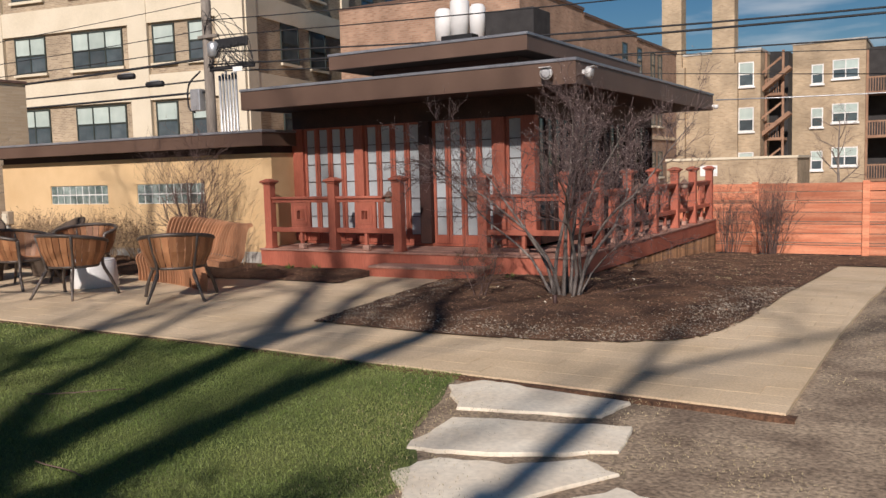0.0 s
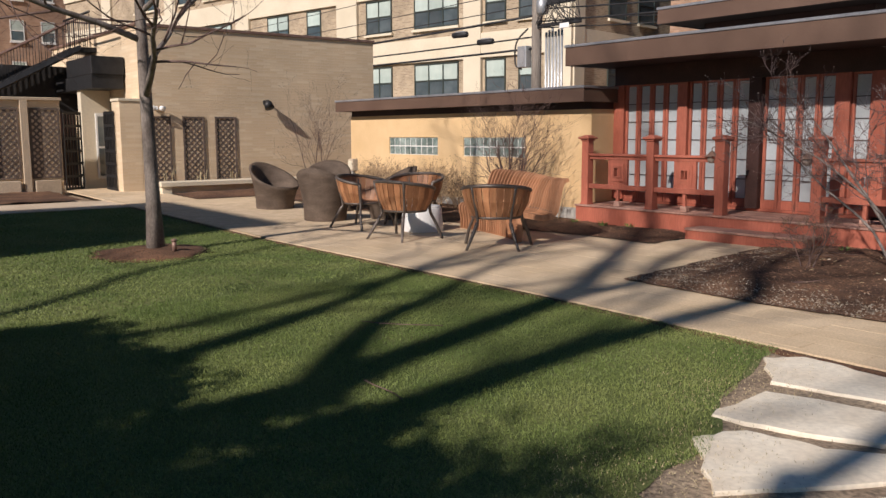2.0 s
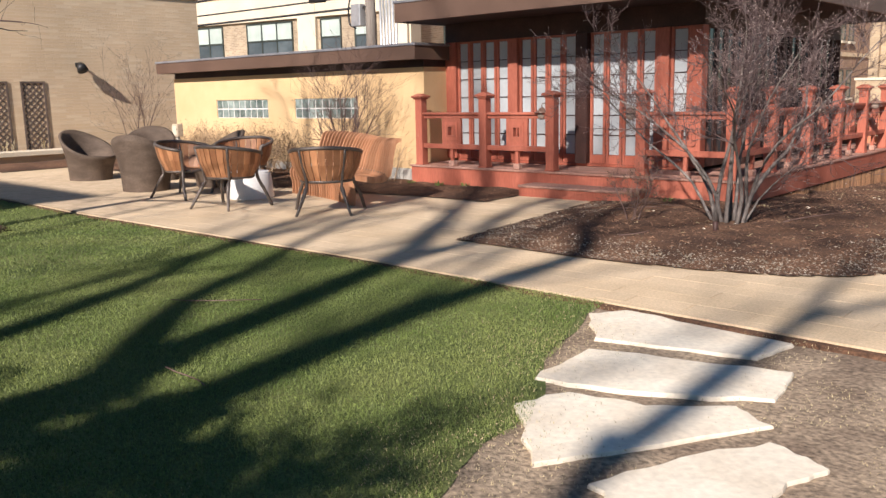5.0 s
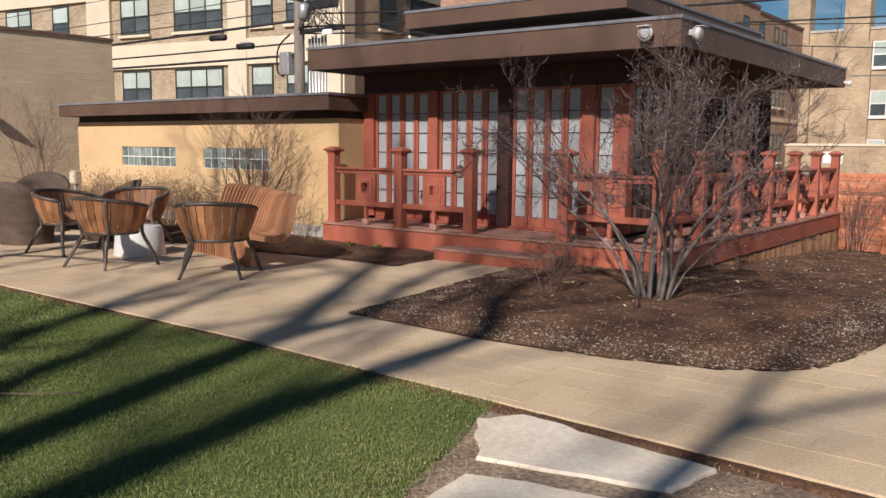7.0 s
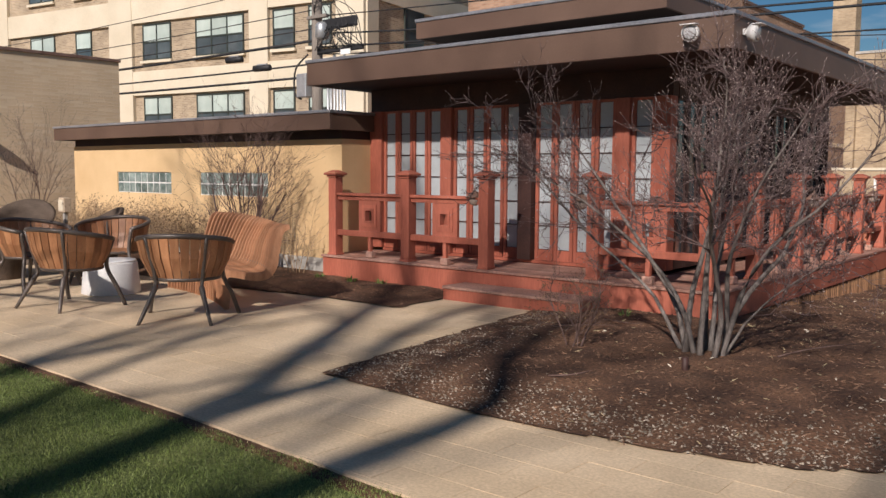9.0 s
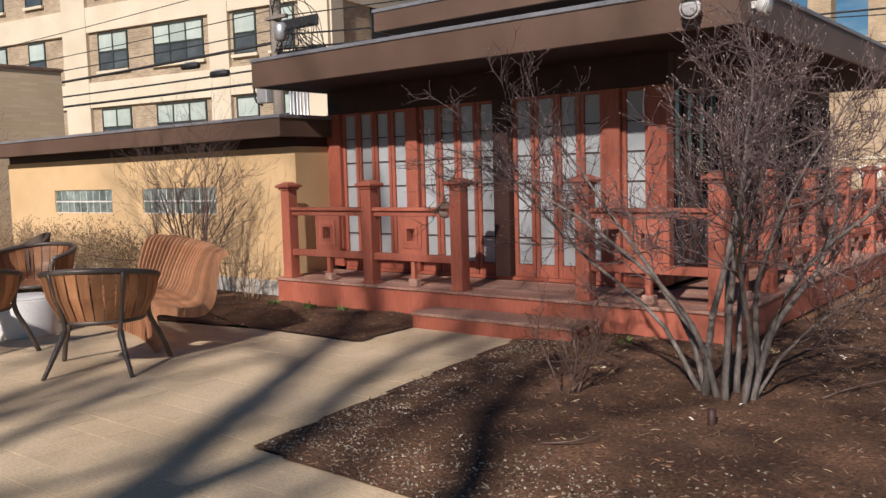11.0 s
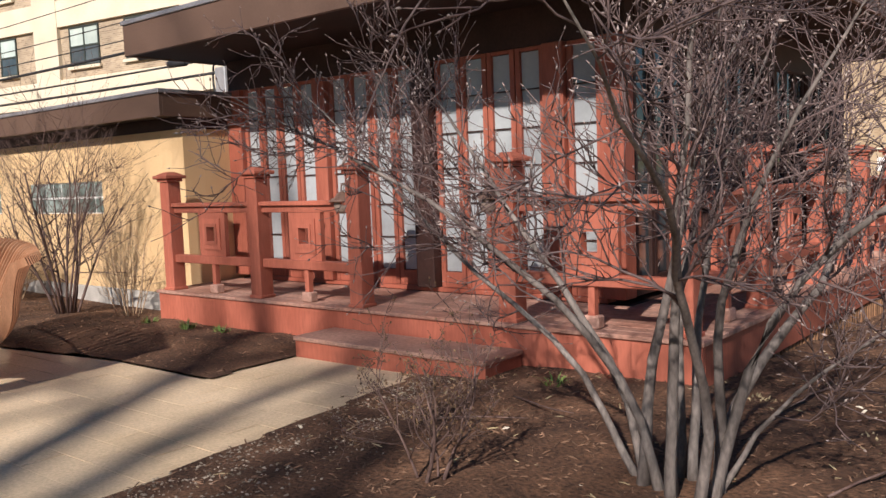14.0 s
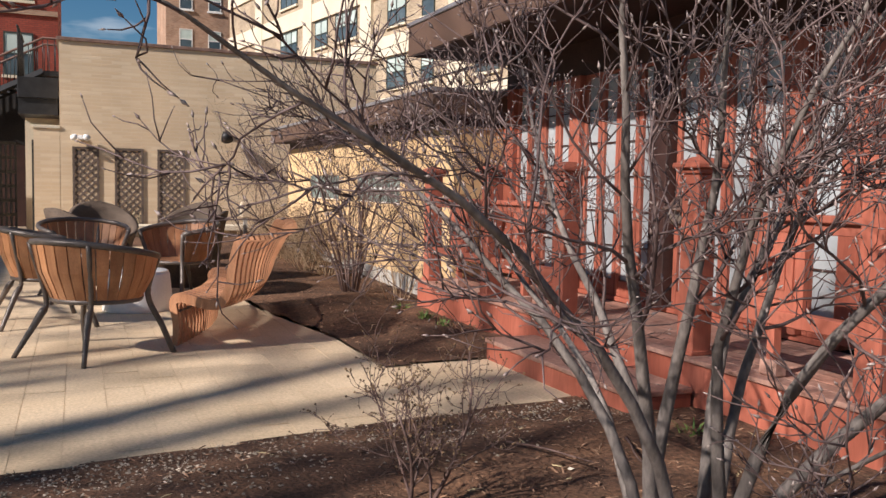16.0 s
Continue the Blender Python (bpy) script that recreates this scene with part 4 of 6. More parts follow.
part("wall", box(-8, 0, -0.3, 0, 14, 28), BRICK_BROWN, brown)
for y in (1.0, 3.2, 6.4, 9.4):
    for z in (5.6, 8.7, 11.8, 14.9, 18.0):
        window(brown, pose(0.02, y, z, 0, 0, 90), 1.0, 1.6, 1, 0.5, TRIMWHITE, trim=1)
pale = thing("pale_apartment_building", "pale stone apartment building far behind", "building", (-80, 4, 0))
part("wall", box(-8, -6, -0.3, 0, 4, 9.6), LIMESTONE, pale)
for z in (1.2, 4.4, 7.2):
    window(pale, pose(0.02, 0.2, z, 0, 0, 90), 1.8, 1.5, 2, 0.5, None, trim=1, blind=False)

# ---- utility pole, boxes and cables ----
pole = thing("utility_pole", "weathered wooden utility pole with conduits and boxes", "pole", (-10.3, 9.1, 0))
part("shaft", lathe([(0.17, -0.2), (0.165, 4), (0.14, 12)], 14), POLEWOOD, pole, "", True)
for k in range(6):
    tube("conduit", [(0.30 + k * 0.14, 0.15, 0), (0.30 + k * 0.14, 0.15, 4.85 + 0.06 * (k % 3))], 0.042, GALV, pole, 8)
part("meter_box", box(-0.62, -0.3, 3.75, -0.20, -0.02, 4.45, 0.02), GALV, pole, "grey equipment box")
tube("loop_cable", curve_pts([(-0.2, -0.2, 5.0), (-0.75, -0.2, 4.6), (-0.8, -0.2, 3.9), (-0.5, -0.2, 3.7)], 5), 0.03, CABLE, pole, 6)
part("cross_arm", box(-0.25, -0.2, 6.02, 0.6, -0.06, 6.12, 0.01), POLEWOOD, pole)
part("terminal_bar", box(0.55, -0.3, 5.62, 1.95, -0.2, 5.92, 0.03), CABLE, pole, "dark terminal bar")
part("terminal_bar", box(0.30, -0.3, 4.95, 2.2, -0.2, 5.08, 0.03), CABLE, pole, "dark terminal bar")
part("small_transformer", lathe([(0.1, 0), (0.2, 0.05), (0.2, 0.42), (0.12, 0.5)], 14), GALV, pole, "", True).matrix_basis = pose(0.55, -0.3, 5.35)
part("white_junction", box(1.35, -0.34, 4.85, 1.75, -0.31, 5.0, 0.01), WHITE, pole, "white junction box")
rg = random.Random(77)
for k in range(24):
    a, b = rg.uniform(0.6, 1.9), rg.uniform(0.2, 2.3)
    tube("drop_wire", curve_pts([(a, -0.32, 5.7), ((a + b) / 2 + rg.uniform(-0.2, 0.2), -0.38, 5.45 + rg.uniform(-0.15, 0.1)), (b, -0.34, 5.05)], 4), 0.012, CABLE, pole, 4)
for k in range(6):
    a = rg.uniform(0.1, 1.5)
    tube("loop_wire", curve_pts([(0.05, -0.15, 6.1 + 0.1 * k), (a, -0.3, 6.5 + rg.uniform(-0.2, 0.4)), (a + 0.7, -0.3, 5.9), (a + 0.9, -0.3, 5.2)], 5), 0.011, CABLE, pole, 4)


def cable(a, b, sag, r, label="thick black utility cable hung overhead", material=None):
    pts = []
    for k in range(15):
        t = k / 14
        p = Vector(a).lerp(Vector(b), t)
        p.z -= sag * 4 * t * (1 - t)
        pts.append(p)
    ob = tube("overhead_cable", pts, r, material or CABLE, None, 5)
    return tagged(ob, label, "cable", "overhead cables")


for zl, zr, sag, r in ((4.95, 5.4, 0.15, 0.045), (4.75, 4.72, 0.12, 0.03), (4.45, 4.35, 0.10, 0.04), (5.5, 5.75, 0.2, 0.018), (5.75, 6.3, 0.2, 0.015), (6.3, 7.2, 0.2, 0.013)):
    cable((-38, 5.2, zl - 0.2), (-10.3, 9.0, zr), sag, r)
for z, zr, y, sag, r in ((5.2, 4.85, 10, 0.35, 0.030), (5.6, 5.15, 11, 0.5, 0.026), (6.1, 5.6, 10, 0.3, 0.018), (6.6, 6.6, 12, 0.4, 0.018), (5.0, 4.4, 12, 0.4, 0.02), (5.3, 3.4, 13, 0.2, 0.012), (5.1, 2.6, 14, 0.2, 0.012)):
    cable((-10.3, 9.0, z), (26, y, zr), sag, r)
cable((5.95, 7.9, 2.95), (26, 13, 3.7), 0.25, 0.014, "pale service cable from the eave corner", GALV)
for (x, y, z) in ((-13.6, 8.55, 5.05), (-12.4, 8.7, 4.72)):
    sp = thing("cable_splice", "dark splice case on an overhead cable", "splice case", (x, y, z), 8)
    part("case", lathe([(0.03, -0.36), (0.10, -0.32), (0.10, 0.32), (0.03, 0.36)], 12), CABLE, sp, "", True).matrix_basis = pose(0, 0, 0, 0, 90, 0)
    part("clamp", box(-0.2, -0.02, 0.09, 0.2, 0.02, 0.13), GALV, sp)
tank = thing("rooftop_unit", "white rooftop ducts and a dark housing behind the pavilion", "rooftop unit", (-5.4, 17.0, 0))
part("frame", box(-1.2, -0.8, 0, 3.4, 1.5, 6.1), BRICK_BROWN, tank, "brick stair tower")
for k, (x, r, h) in enumerate(((-0.7, 0.32, 1.2), (0.0, 0.36, 1.5), (0.75, 0.30, 1.2))):
    part("duct", lathe([(r, 0), (r, h), (r * 0.7, h + 0.12)], 16), WHITE, tank, "white round duct", True).matrix_basis = pose(x, 0, 6.3)
part("housing", box(1.3, -0.5, 6.102, 3.2, 1.0, 7.2, 0.03), DARKFILL, tank, "dark metal housing")
part("base", box(-0.4, -0.75, 6.102, 0.9, -0.2, 6.5, 0.02), BLACKMETAL, tank)

# ---- plants ----
def grow(out, tips, p, d, length, r, lev, rng, kids, bend, lift, sides, shrink=0.6, ratio=(0.42, 0.62)):
    """One branch as a tapering tube, and its side branches. out: one (verts, faces) a level."""
    seg = 5 if lev < 2 else 4
    pts, rad, dirs = [p.copy()], [r], [d.copy()]
    for k in range(seg):
        d = (d + Vector((rng.uniform(-1, 1), rng.uniform(-1, 1), rng.uniform(-1, 1))) * bend + Vector((0, 0, lift))).normalized()
        p = p + d * (length / seg)
        pts.append(p.copy())
        dirs.append(d.copy())
        rad.append(max(0.0012, r * (1 - 0.62 * (k + 1) / seg)))
    lvl = min(lev, len(out) - 1)
    tube_data(out[lvl], pts, rad, sides[min(lev, len(sides) - 1)])
    if lev >= len(kids):
        tips.append((pts[-1], dirs[-1]))
        if rng.random() < 0.5:
            tips.append((pts[-2], (dirs[-2] + Vector((rng.uniform(-1, 1), rng.uniform(-1, 1), 0.3))).normalized()))
        return
    for k in range(kids[lev]):
        t = (0.28 + 0.72 * (k + rng.random()) / kids[lev]) * seg
        i = min(seg - 1, int(t))
        q = pts[i].lerp(pts[i + 1], t - i)
        side = Vector((rng.uniform(-1, 1), rng.uniform(-1, 1), rng.uniform(-0.6, 0.9))).normalized()
        nd = (dirs[i + 1] * rng.uniform(0.5, 0.9) + side * rng.uniform(0.5, 0.95)).normalized()
        grow(out, tips, q, nd, length * shrink * rng.uniform(0.6, 1.15), max(0.0016, rad[i] * rng.uniform(*ratio)), lev + 1, rng, kids, bend * 1.15, lift, sides, shrink, ratio)


def bud_mesh(tips, rng, size, fat=0.22):
    verts, faces = [], []
    for p, d in tips:
        s = size * rng.uniform(0.6, 1.4)
        a = d.cross(Vector((0.3, 0.9, 0.1))).normalized() * s * fat
        b = d.cross(a).normalized() * s * fat
        i = len(verts)
        m = p + d * s * 0.4
        for v in (p, m + a, m + b, m - a, m - b, p + d * s + a * 0.5):
            verts.append(tuple(v))
        faces += [(i, i + 1, i + 2), (i, i + 2, i + 3), (i, i + 3, i + 4), (i, i + 4, i + 1), (i + 5, i + 2, i + 1), (i + 5, i + 3, i + 2), (i + 5, i + 4, i + 3), (i + 5, i + 1, i + 4)]
    return verts, faces


def shrub(name, label, loc, seed, stems, height, spread, r, kids, bend, lift, bark, twig, bud=None, bud_size=0.02, category="shrub", base=0.12, shrink=0.6, group="", low=0.75, ratio=(0.42, 0.62)):
    """Several stems from one base, each a part; the finer twigs and the buds are one part each."""
    rng = random.Random(seed)
    s = thing(name, label, category, loc, 0, group)
    fine, tips = ([], []), []
    for k in range(stems):
        a = 2 * math.pi * (k + rng.uniform(-0.3, 0.3)) / stems
        o = rng.uniform(0.2, 1.0)
        p = Vector((math.cos(a) * base * o, math.sin(a) * base * o, -0.06))
        d = Vector((math.cos(a) * spread * o, math.sin(a) * spread * o, 1.0)).normalized()
        stem = ([], [])
        grow([stem, fine], tips, p, d, height * rng.uniform(low, 1.05), r * rng.uniform(0.7, 1.15), 0, rng, kids, bend, lift, (7, 5, 4, 3, 3), shrink, ratio)
        raw("stem", stem[0], stem[1], bark, s, smooth=True)
    raw("crown", fine[0], fine[1], twig, s, "fine bare twigs", True, "stuff")
    if bud:
        v, f = bud_mesh(tips, rng, bud_size, 0.45 if bud is SEEDPOD else 0.2)
        raw("bud_growth", v, f, bud, s, "small buds at the twig tips", False, "stuff")
    return s


def bare_tree(name, label, loc, seed, height, r, fork, kids, spread=0.75, limbs=6, lean=(0, 0), bark=None, bend=0.16):
    rng = random.Random(seed)
    s = thing(name, label, "tree", loc)
    trunk, fine, tips = ([], []), ([], []), []
    pts = [Vector((lean[0] * t * height + 0.03 * math.sin(5 * t + seed), lean[1] * t * height + 0.03 * math.cos(4 * t + seed), -0.1 + t * height)) for t in [k / 9 for k in range(10)]]
    rad = [r * (1.25 if k == 0 else 1) * (1 - 0.72 * k / 9) for k in range(10)]
    tube_data(trunk, pts, rad, 12)
    raw("trunk", trunk[0], trunk[1], bark or BARK, s, smooth=True)
    for k in range(limbs):
        t = fork + (0.97 - fork) * k / max(1, limbs - 1)
        i = min(8, int(t * 9))
        p = pts[i].lerp(pts[i + 1], t * 9 - i)
        a = k * 2.4 + rng.uniform(-0.5, 0.5)
        d = Vector((math.cos(a) * spread, math.sin(a) * spread, rng.uniform(0.35, 0.8))).normalized()
        limb = ([], [])
        grow([limb, fine], tips, p, d, height * rng.uniform(0.30, 0.46) * (1.15 - 0.5 * t), rad[i] * 0.55, 0, rng, kids, bend, 0.05, (8, 5, 4, 3), 0.62)
        raw("limb", limb[0], limb[1], bark or BARK, s, smooth=True)
    raw("crown", fine[0], fine[1], TWIG if bark is None else bark, s, "crown of bare twigs", True, "stuff")
    return s


def magnolia(loc, seed):
    """A wide multi-stemmed shrub: stems that splay, crooked laterals, a dense crown of short spurs with furry buds."""
    rng = random.Random(seed)
    s = thing("magnolia_shrub", "large bare multi-stemmed shrub with silver buds in the mulch", "shrub", loc)
    fine, tips = ([], []), []
    def crooked(p, d, length, seg, bend, lift):
        pts, dirs = [p.copy()], []
        for k in range(seg):
            d = (d + Vector((rng.gauss(0, 1), rng.gauss(0, 1), rng.gauss(0, 0.8))) * bend + Vector((0, 0, lift))).normalized()
            p = p + d * (length / seg)
            pts.append(p.copy())
            dirs.append(d.copy())
        return pts, dirs
    def off(d, lo, hi):
        side = d.cross(Vector((rng.gauss(0, 1), rng.gauss(0, 1), rng.gauss(0, 1)))).normalized()
        return (d + side * rng.uniform(lo, hi)).normalized()
    def spurs(pts, dirs, r, count):
        for k in range(count):
            t = rng.uniform(0.15, 1.0) * (len(pts) - 1.01)
            i = int(t)
            q = pts[i].lerp(pts[i + 1], t - i)
            sp, sd = crooked(q, off(dirs[i], 0.5, 1.3), rng.uniform(0.05, 0.17), 3, 0.28, 0.14)
            tube_data(fine, sp, [r, r * 0.85, r * 0.7, r * 0.5], 3)
            tips.append((sp[-1], sd[-1]))
    stems = ((0.2, 0.80, 2.15, 0.026), (0.9, 0.55, 2.45, 0.030), (1.7, 0.70, 2.2, 0.024), (2.3, 0.40, 2.6, 0.027), (2.9, 0.46, 2.35, 0.026), (3.5, 0.34, 2.4, 0.029), (4.1, 0.45, 2.3, 0.024), (4.7, 0.16, 2.4, 0.028), (5.3, 0.30, 2.35, 0.025), (5.9, 0.36, 2.4, 0.026), (0.1, 1.25, 1.1, 0.015), (3.05, 1.05, 2.2, 0.020))
    for a, spread, length, r in stems:
        o = Vector((math.cos(a), math.sin(a), 0))
        pts, dirs = crooked(o * rng.uniform(0.08, 0.2) + Vector((0, 0, -0.06)), (Vector((0, 0, 1)) + o * spread * 0.30).normalized(), length, 12, 0.115, 0.0)
        for k in range(1, 13):
            pts[k] = pts[k] + o * spread * 0.48 * length * (k / 12) ** 2.1
        rad = [r * (1.2 if k == 0 else 1.0 - 0.075 * k) for k in range(13)]
        stem = ([], [])
        tube_data(stem, pts, rad, 7)
        raw("stem", stem[0], stem[1], MAGBARK, s, smooth=True)
        dirs = [(pts[k + 1] - pts[k]).normalized() for k in range(12)]
        tips.append((pts[-1], dirs[-1]))
        for k in range(12):
            t = (0.38 + 0.60 * (k + rng.random()) / 12) * 12
            i = min(11, int(t))
            q = pts[i].lerp(pts[i + 1], t - i)
            lr = rad[i] * rng.uniform(0.30, 0.46)
            lp, ld = crooked(q, (off(dirs[i], 0.7, 1.5) + o * 0.2).normalized(), rng.uniform(0.45, 0.95) * (1.2 - 0.6 * t / 12), 7, 0.20, 0.05)
            tube_data(fine, lp, [max(0.0026, lr * (1 - 0.11 * j)) for j in range(8)], 5)
            tips.append((lp[-1], ld[-1]))
            spurs(lp, ld, 0.0025, 5)
            for m in range(6):
                u = rng.uniform(0.12, 0.98) * 6.99
                j = int(u)
                tp, td = crooked(lp[j].lerp(lp[j + 1], u - j), off(ld[j], 0.6, 1.4), rng.uniform(0.16, 0.42), 5, 0.2, 0.08)
                tr = max(0.003, lr * 0.5 * (1 - 0.08 * j))
                tube_data(fine, tp, [tr, tr * 0.9, tr * 0.8, tr * 0.7, tr * 0.6, tr * 0.5], 4)
                tips.append((tp[-1], td[-1]))
                spurs(tp, td, 0.0023, 5)
    raw("crown", fine[0], fine[1], MAGTWIG, s, "fine bare twigs", True, "stuff")
    v, f = bud_mesh(tips, rng, 0.020, 0.16)
    raw("bud_growth", v, f, BUD, s, "furry silver buds at the twig tips", True, "stuff")
    return s


magnolia((6.39, -1.60, 0.05), 11)
shrub("seed_head_shrub", "small dry shrub with brown seed heads beside the path", (5.45, -2.14, 0.05), 5, 4, 0.62, 0.12, 0.010, (8, 5, 3), 0.24, 0.05, TWIG, TWIG, SEEDPOD, 0.011, base=0.05, shrink=0.5)
shrub("wall_shrub", "bare vase-shaped shrub before the yellow wall", (-1.25, -0.35, 0.05), 21, 13, 1.75, 0.5, 0.017, (6, 5, 3), 0.13, 0.06, TWIG, TWIG, None, base=0.10)
shrub("wall_shrub", "low tan dormant shrub beside the deck corner", (-0.55, -0.02, 0.03), 23, 9, 0.85, 0.5, 0.008, (5, 4), 0.14, 0.05, TANTWIG, TANTWIG, None, base=0.10)
shrub("corner_shrub", "thin tan shrub against the brick wall corner", (-9.2, 0.1, 0.15), 25, 6, 1.9, 0.36, 0.012, (6, 5, 3), 0.14, 0.06, TWIG, TWIG, None, base=0.08)
for k, (x, y, h) in enumerate(((-6.9, -0.25, 0.8), (-6.1, -0.2, 0.95), (-5.3, -0.3, 0.9), (-4.5, -0.2, 0.95), (-3.7, -0.28, 0.92), (-3.0, -0.2, 0.85))):
    shrub("hedge_shrub", "tan twiggy dormant hedge shrub by the yellow wall", (x, y, 0.08), 40 + k, 19, h * 0.74, 0.7, 0.008, (6, 6), 0.18, 0.04, TANTWIG, TANTWIG, SEEDPOD, 0.018, group="wall hedge")
shrub("fence_shrub", "bare upright shrub before the orange fence", (7.15, 7.6, gz(7.1, 7.6)), 31, 20, 1.35, 0.35, 0.012, (7, 5), 0.10, 0.05, TWIG, TWIG, None, base=0.2)
shrub("fence_shrub", "thin bare shrub at the end of the deck", (6.25, 7.9, gz(6.2, 7.9)), 33, 13, 1.3, 0.3, 0.010, (6, 5), 0.10, 0.05, TWIG, TWIG, None, base=0.15)


def knobby_shrub(loc, seed, stems, height):
    """Upright stems with short outward branches that turn up into stubby knobby spurs."""
    rng = random.Random(seed)
    s = thing("knobby_shrub", "dense bare shrub with knobby reddish twigs", "shrub", loc)
    fine = ([], [])
    for k in range(stems):
        a, o = k * 2.4, 0.06 + 0.34 * ((k + 0.5) / stems) ** 0.5
        h = height * rng.uniform(0.62, 1.0) * (1.08 - 0.35 * o)
        pts = []
        for j in range(9):
            t = j / 8
            q = o * (0.55 + 0.6 * t) + rng.uniform(-0.02, 0.02)
            pts.append(Vector((math.cos(a) * q + rng.uniform(-0.025, 0.025), math.sin(a) * q + rng.uniform(-0.025, 0.025), -0.05 + h * t)))
        stem = ([], [])
        tube_data(stem, pts, [0.014 - 0.0011 * j for j in range(9)], 6)
        raw("stem", stem[0], stem[1], PINKTWIG, s, smooth=True)
        for b in range(int(h * 15)):
            t = rng.uniform(0.12, 0.99) * 7.99
            p = pts[int(t)].lerp(pts[int(t) + 1], t - int(t))
            ba = a + rng.gauss(0, 1.0)
            out = Vector((math.cos(ba), math.sin(ba), 0))
            side = Vector((-out.y, out.x, 0))
            L = rng.uniform(0.12, 0.34)
            w = rng.uniform(-0.3, 0.3)
            bp = [p + (out * u + side * w * u * u + Vector((0, 0, rng.uniform(-0.12, 0.12) * u + 0.30 * u ** 3))) * L for u in (0, 0.25, 0.5, 0.75, 1.0)]
            r = rng.uniform(0.0040, 0.0062)
            tube_data(fine, bp, [r, r * 0.92, r * 0.95, r * 0.85, r * 0.6], 5)
            for q in range(rng.randint(4, 7)):
                u = rng.uniform(0.25, 1.0) * 3.99
                c = bp[int(u)].lerp(bp[int(u) + 1], u - int(u))
                sa = ba + rng.gauss(0, 0.9)
                d = Vector((math.cos(sa), math.sin(sa), rng.uniform(0.1, 0.9))) * rng.uniform(0.03, 0.085)
                m = c + d * 0.55 + Vector((0, 0, -0.008))
                e = c + d + Vector((0, 0, 0.02))
                tube_data(fine, [c, m, e], [r * 0.75, r * 0.7, r * 0.55], 4)
                tube_data(fine, [e, e + d * 0.12 + Vector((0, 0, 0.006)), e + d * 0.25 + Vector((0, 0, 0.014))], [r * 0.6, r * 0.95, r * 0.25], 4)
    raw("crown", fine[0], fine[1], PINKTWIG, s, "knobby reddish twigs", True, "stuff")
    return s


knobby_shrub((8.20, -11.42, 0.0), 61, 28, 2.75)
bare_tree("lawn_tree", "slender bare young tree with grey bark on the lawn", (-1.08, -7.11, 0.06), 7, 6.6, 0.104, 0.32, (6, 4, 3), 1.05, 13)
bare_tree("far_tree", "small bare tree before the ochre flats", (6.3, 29.0, -0.5), 8, 3.9, 0.07, 0.3, (5, 4, 3), 0.8, 8)
# large bare trees and a hedge behind the camera, known by their shadows
def shade_tree(loc, trunk_top, r, limbs, seed, kids=(4, 3)):
    """A large bare tree: a tapered trunk, heavy limbs shaped by a few points, each with its own side branches."""
    rng = random.Random(seed)
    s = thing("shade_tree", "large bare tree casting long shadows over the lawn", "tree", loc)
    o = Vector(loc)
    trunk, fine, tips = ([], []), ([], []), []
    tube_data(trunk, [Vector((0, 0, -0.1)), Vector((0.02, 0, trunk_top * 0.4)), Vector(trunk_top * Vector((0, 0, 1)))], [r * 1.3, r, r * 0.9], 12)
    raw("trunk", trunk[0], trunk[1], BARK, s, smooth=True)
    for r0, pts in limbs:
        line = curve_pts([Vector((0, 0, trunk_top - 0.3))] + [Vector(p) - o for p in pts], 5)
        n = len(line)
        rad = [max(0.02, r0 * (1 - 0.7 * k / n)) for k in range(n)]
        limb = ([], [])
        tube_data(limb, line, rad, 8)
        raw("limb", limb[0], limb[1], BARK, s, smooth=True)
        for k in range(n // 2, n, 2):
            d = (line[k] - line[k - 1]).normalized()
            side = Vector((rng.uniform(-1, 1), rng.uniform(-0.6, 0.6), rng.uniform(-0.1, 0.8))).normalized()
            grow([fine], tips, line[k], (d * 0.6 + side).normalized(), rng.uniform(1.4, 2.6), rad[k] * 0.45, 1, rng, (0,) + kids, 0.16, 0.05, (6, 5, 4, 3), 0.55)
    raw("crown", fine[0], fine[1], BARK, s, "crown of bare twigs", True, "stuff")
    return s


shade_tree((7.40, -14.5, 0), 4.3, 0.27, (
    (0.20, [(7.2, -14.41, 6.3), (6.86, -14.25, 6.9), (6.0, -13.72, 8.0), (5.6, -13.45, 8.7), (4.6, -12.8, 11.0)]),
    (0.15, [(7.27, -14.42, 6.0), (7.45, -14.2, 7.0), (7.08, -14.09, 7.7), (6.96, -13.95, 8.6), (7.16, -13.8, 9.4), (7.3, -13.6, 11.0)]),
    (0.16, [(6.63, -14.97, 5.2), (6.33, -15.06, 6.0), (6.04, -15.44, 7.0), (5.5, -15.6, 8.6)])), 71)
shade_tree((8.15, -14.6, 0), 4.4, 0.17, (
    (0.20, [(8.28, -14.5, 5.2), (8.59, -14.54, 6.3), (8.85, -14.5, 7.2), (8.44, -14.1, 7.8), (8.4, -14.0, 9.2), (8.7, -14.0, 11.0)]),), 72)
shade_tree((6.35, -15.5, 0), 4.0, 0.17, (
    (0.18, [(6.2, -15.67, 5.0), (5.85, -15.7, 6.0), (5.26, -15.6, 7.0), (4.7, -15.4, 9.0)]),), 74)
shade_tree((4.25, -15.8, 0), 3.6, 0.12, (
    (0.10, [(3.5, -15.8, 4.6), (2.58, -15.8, 5.5), (2.18, -15.6, 7.0), (1.9, -15.5, 8.5)]),), 75)
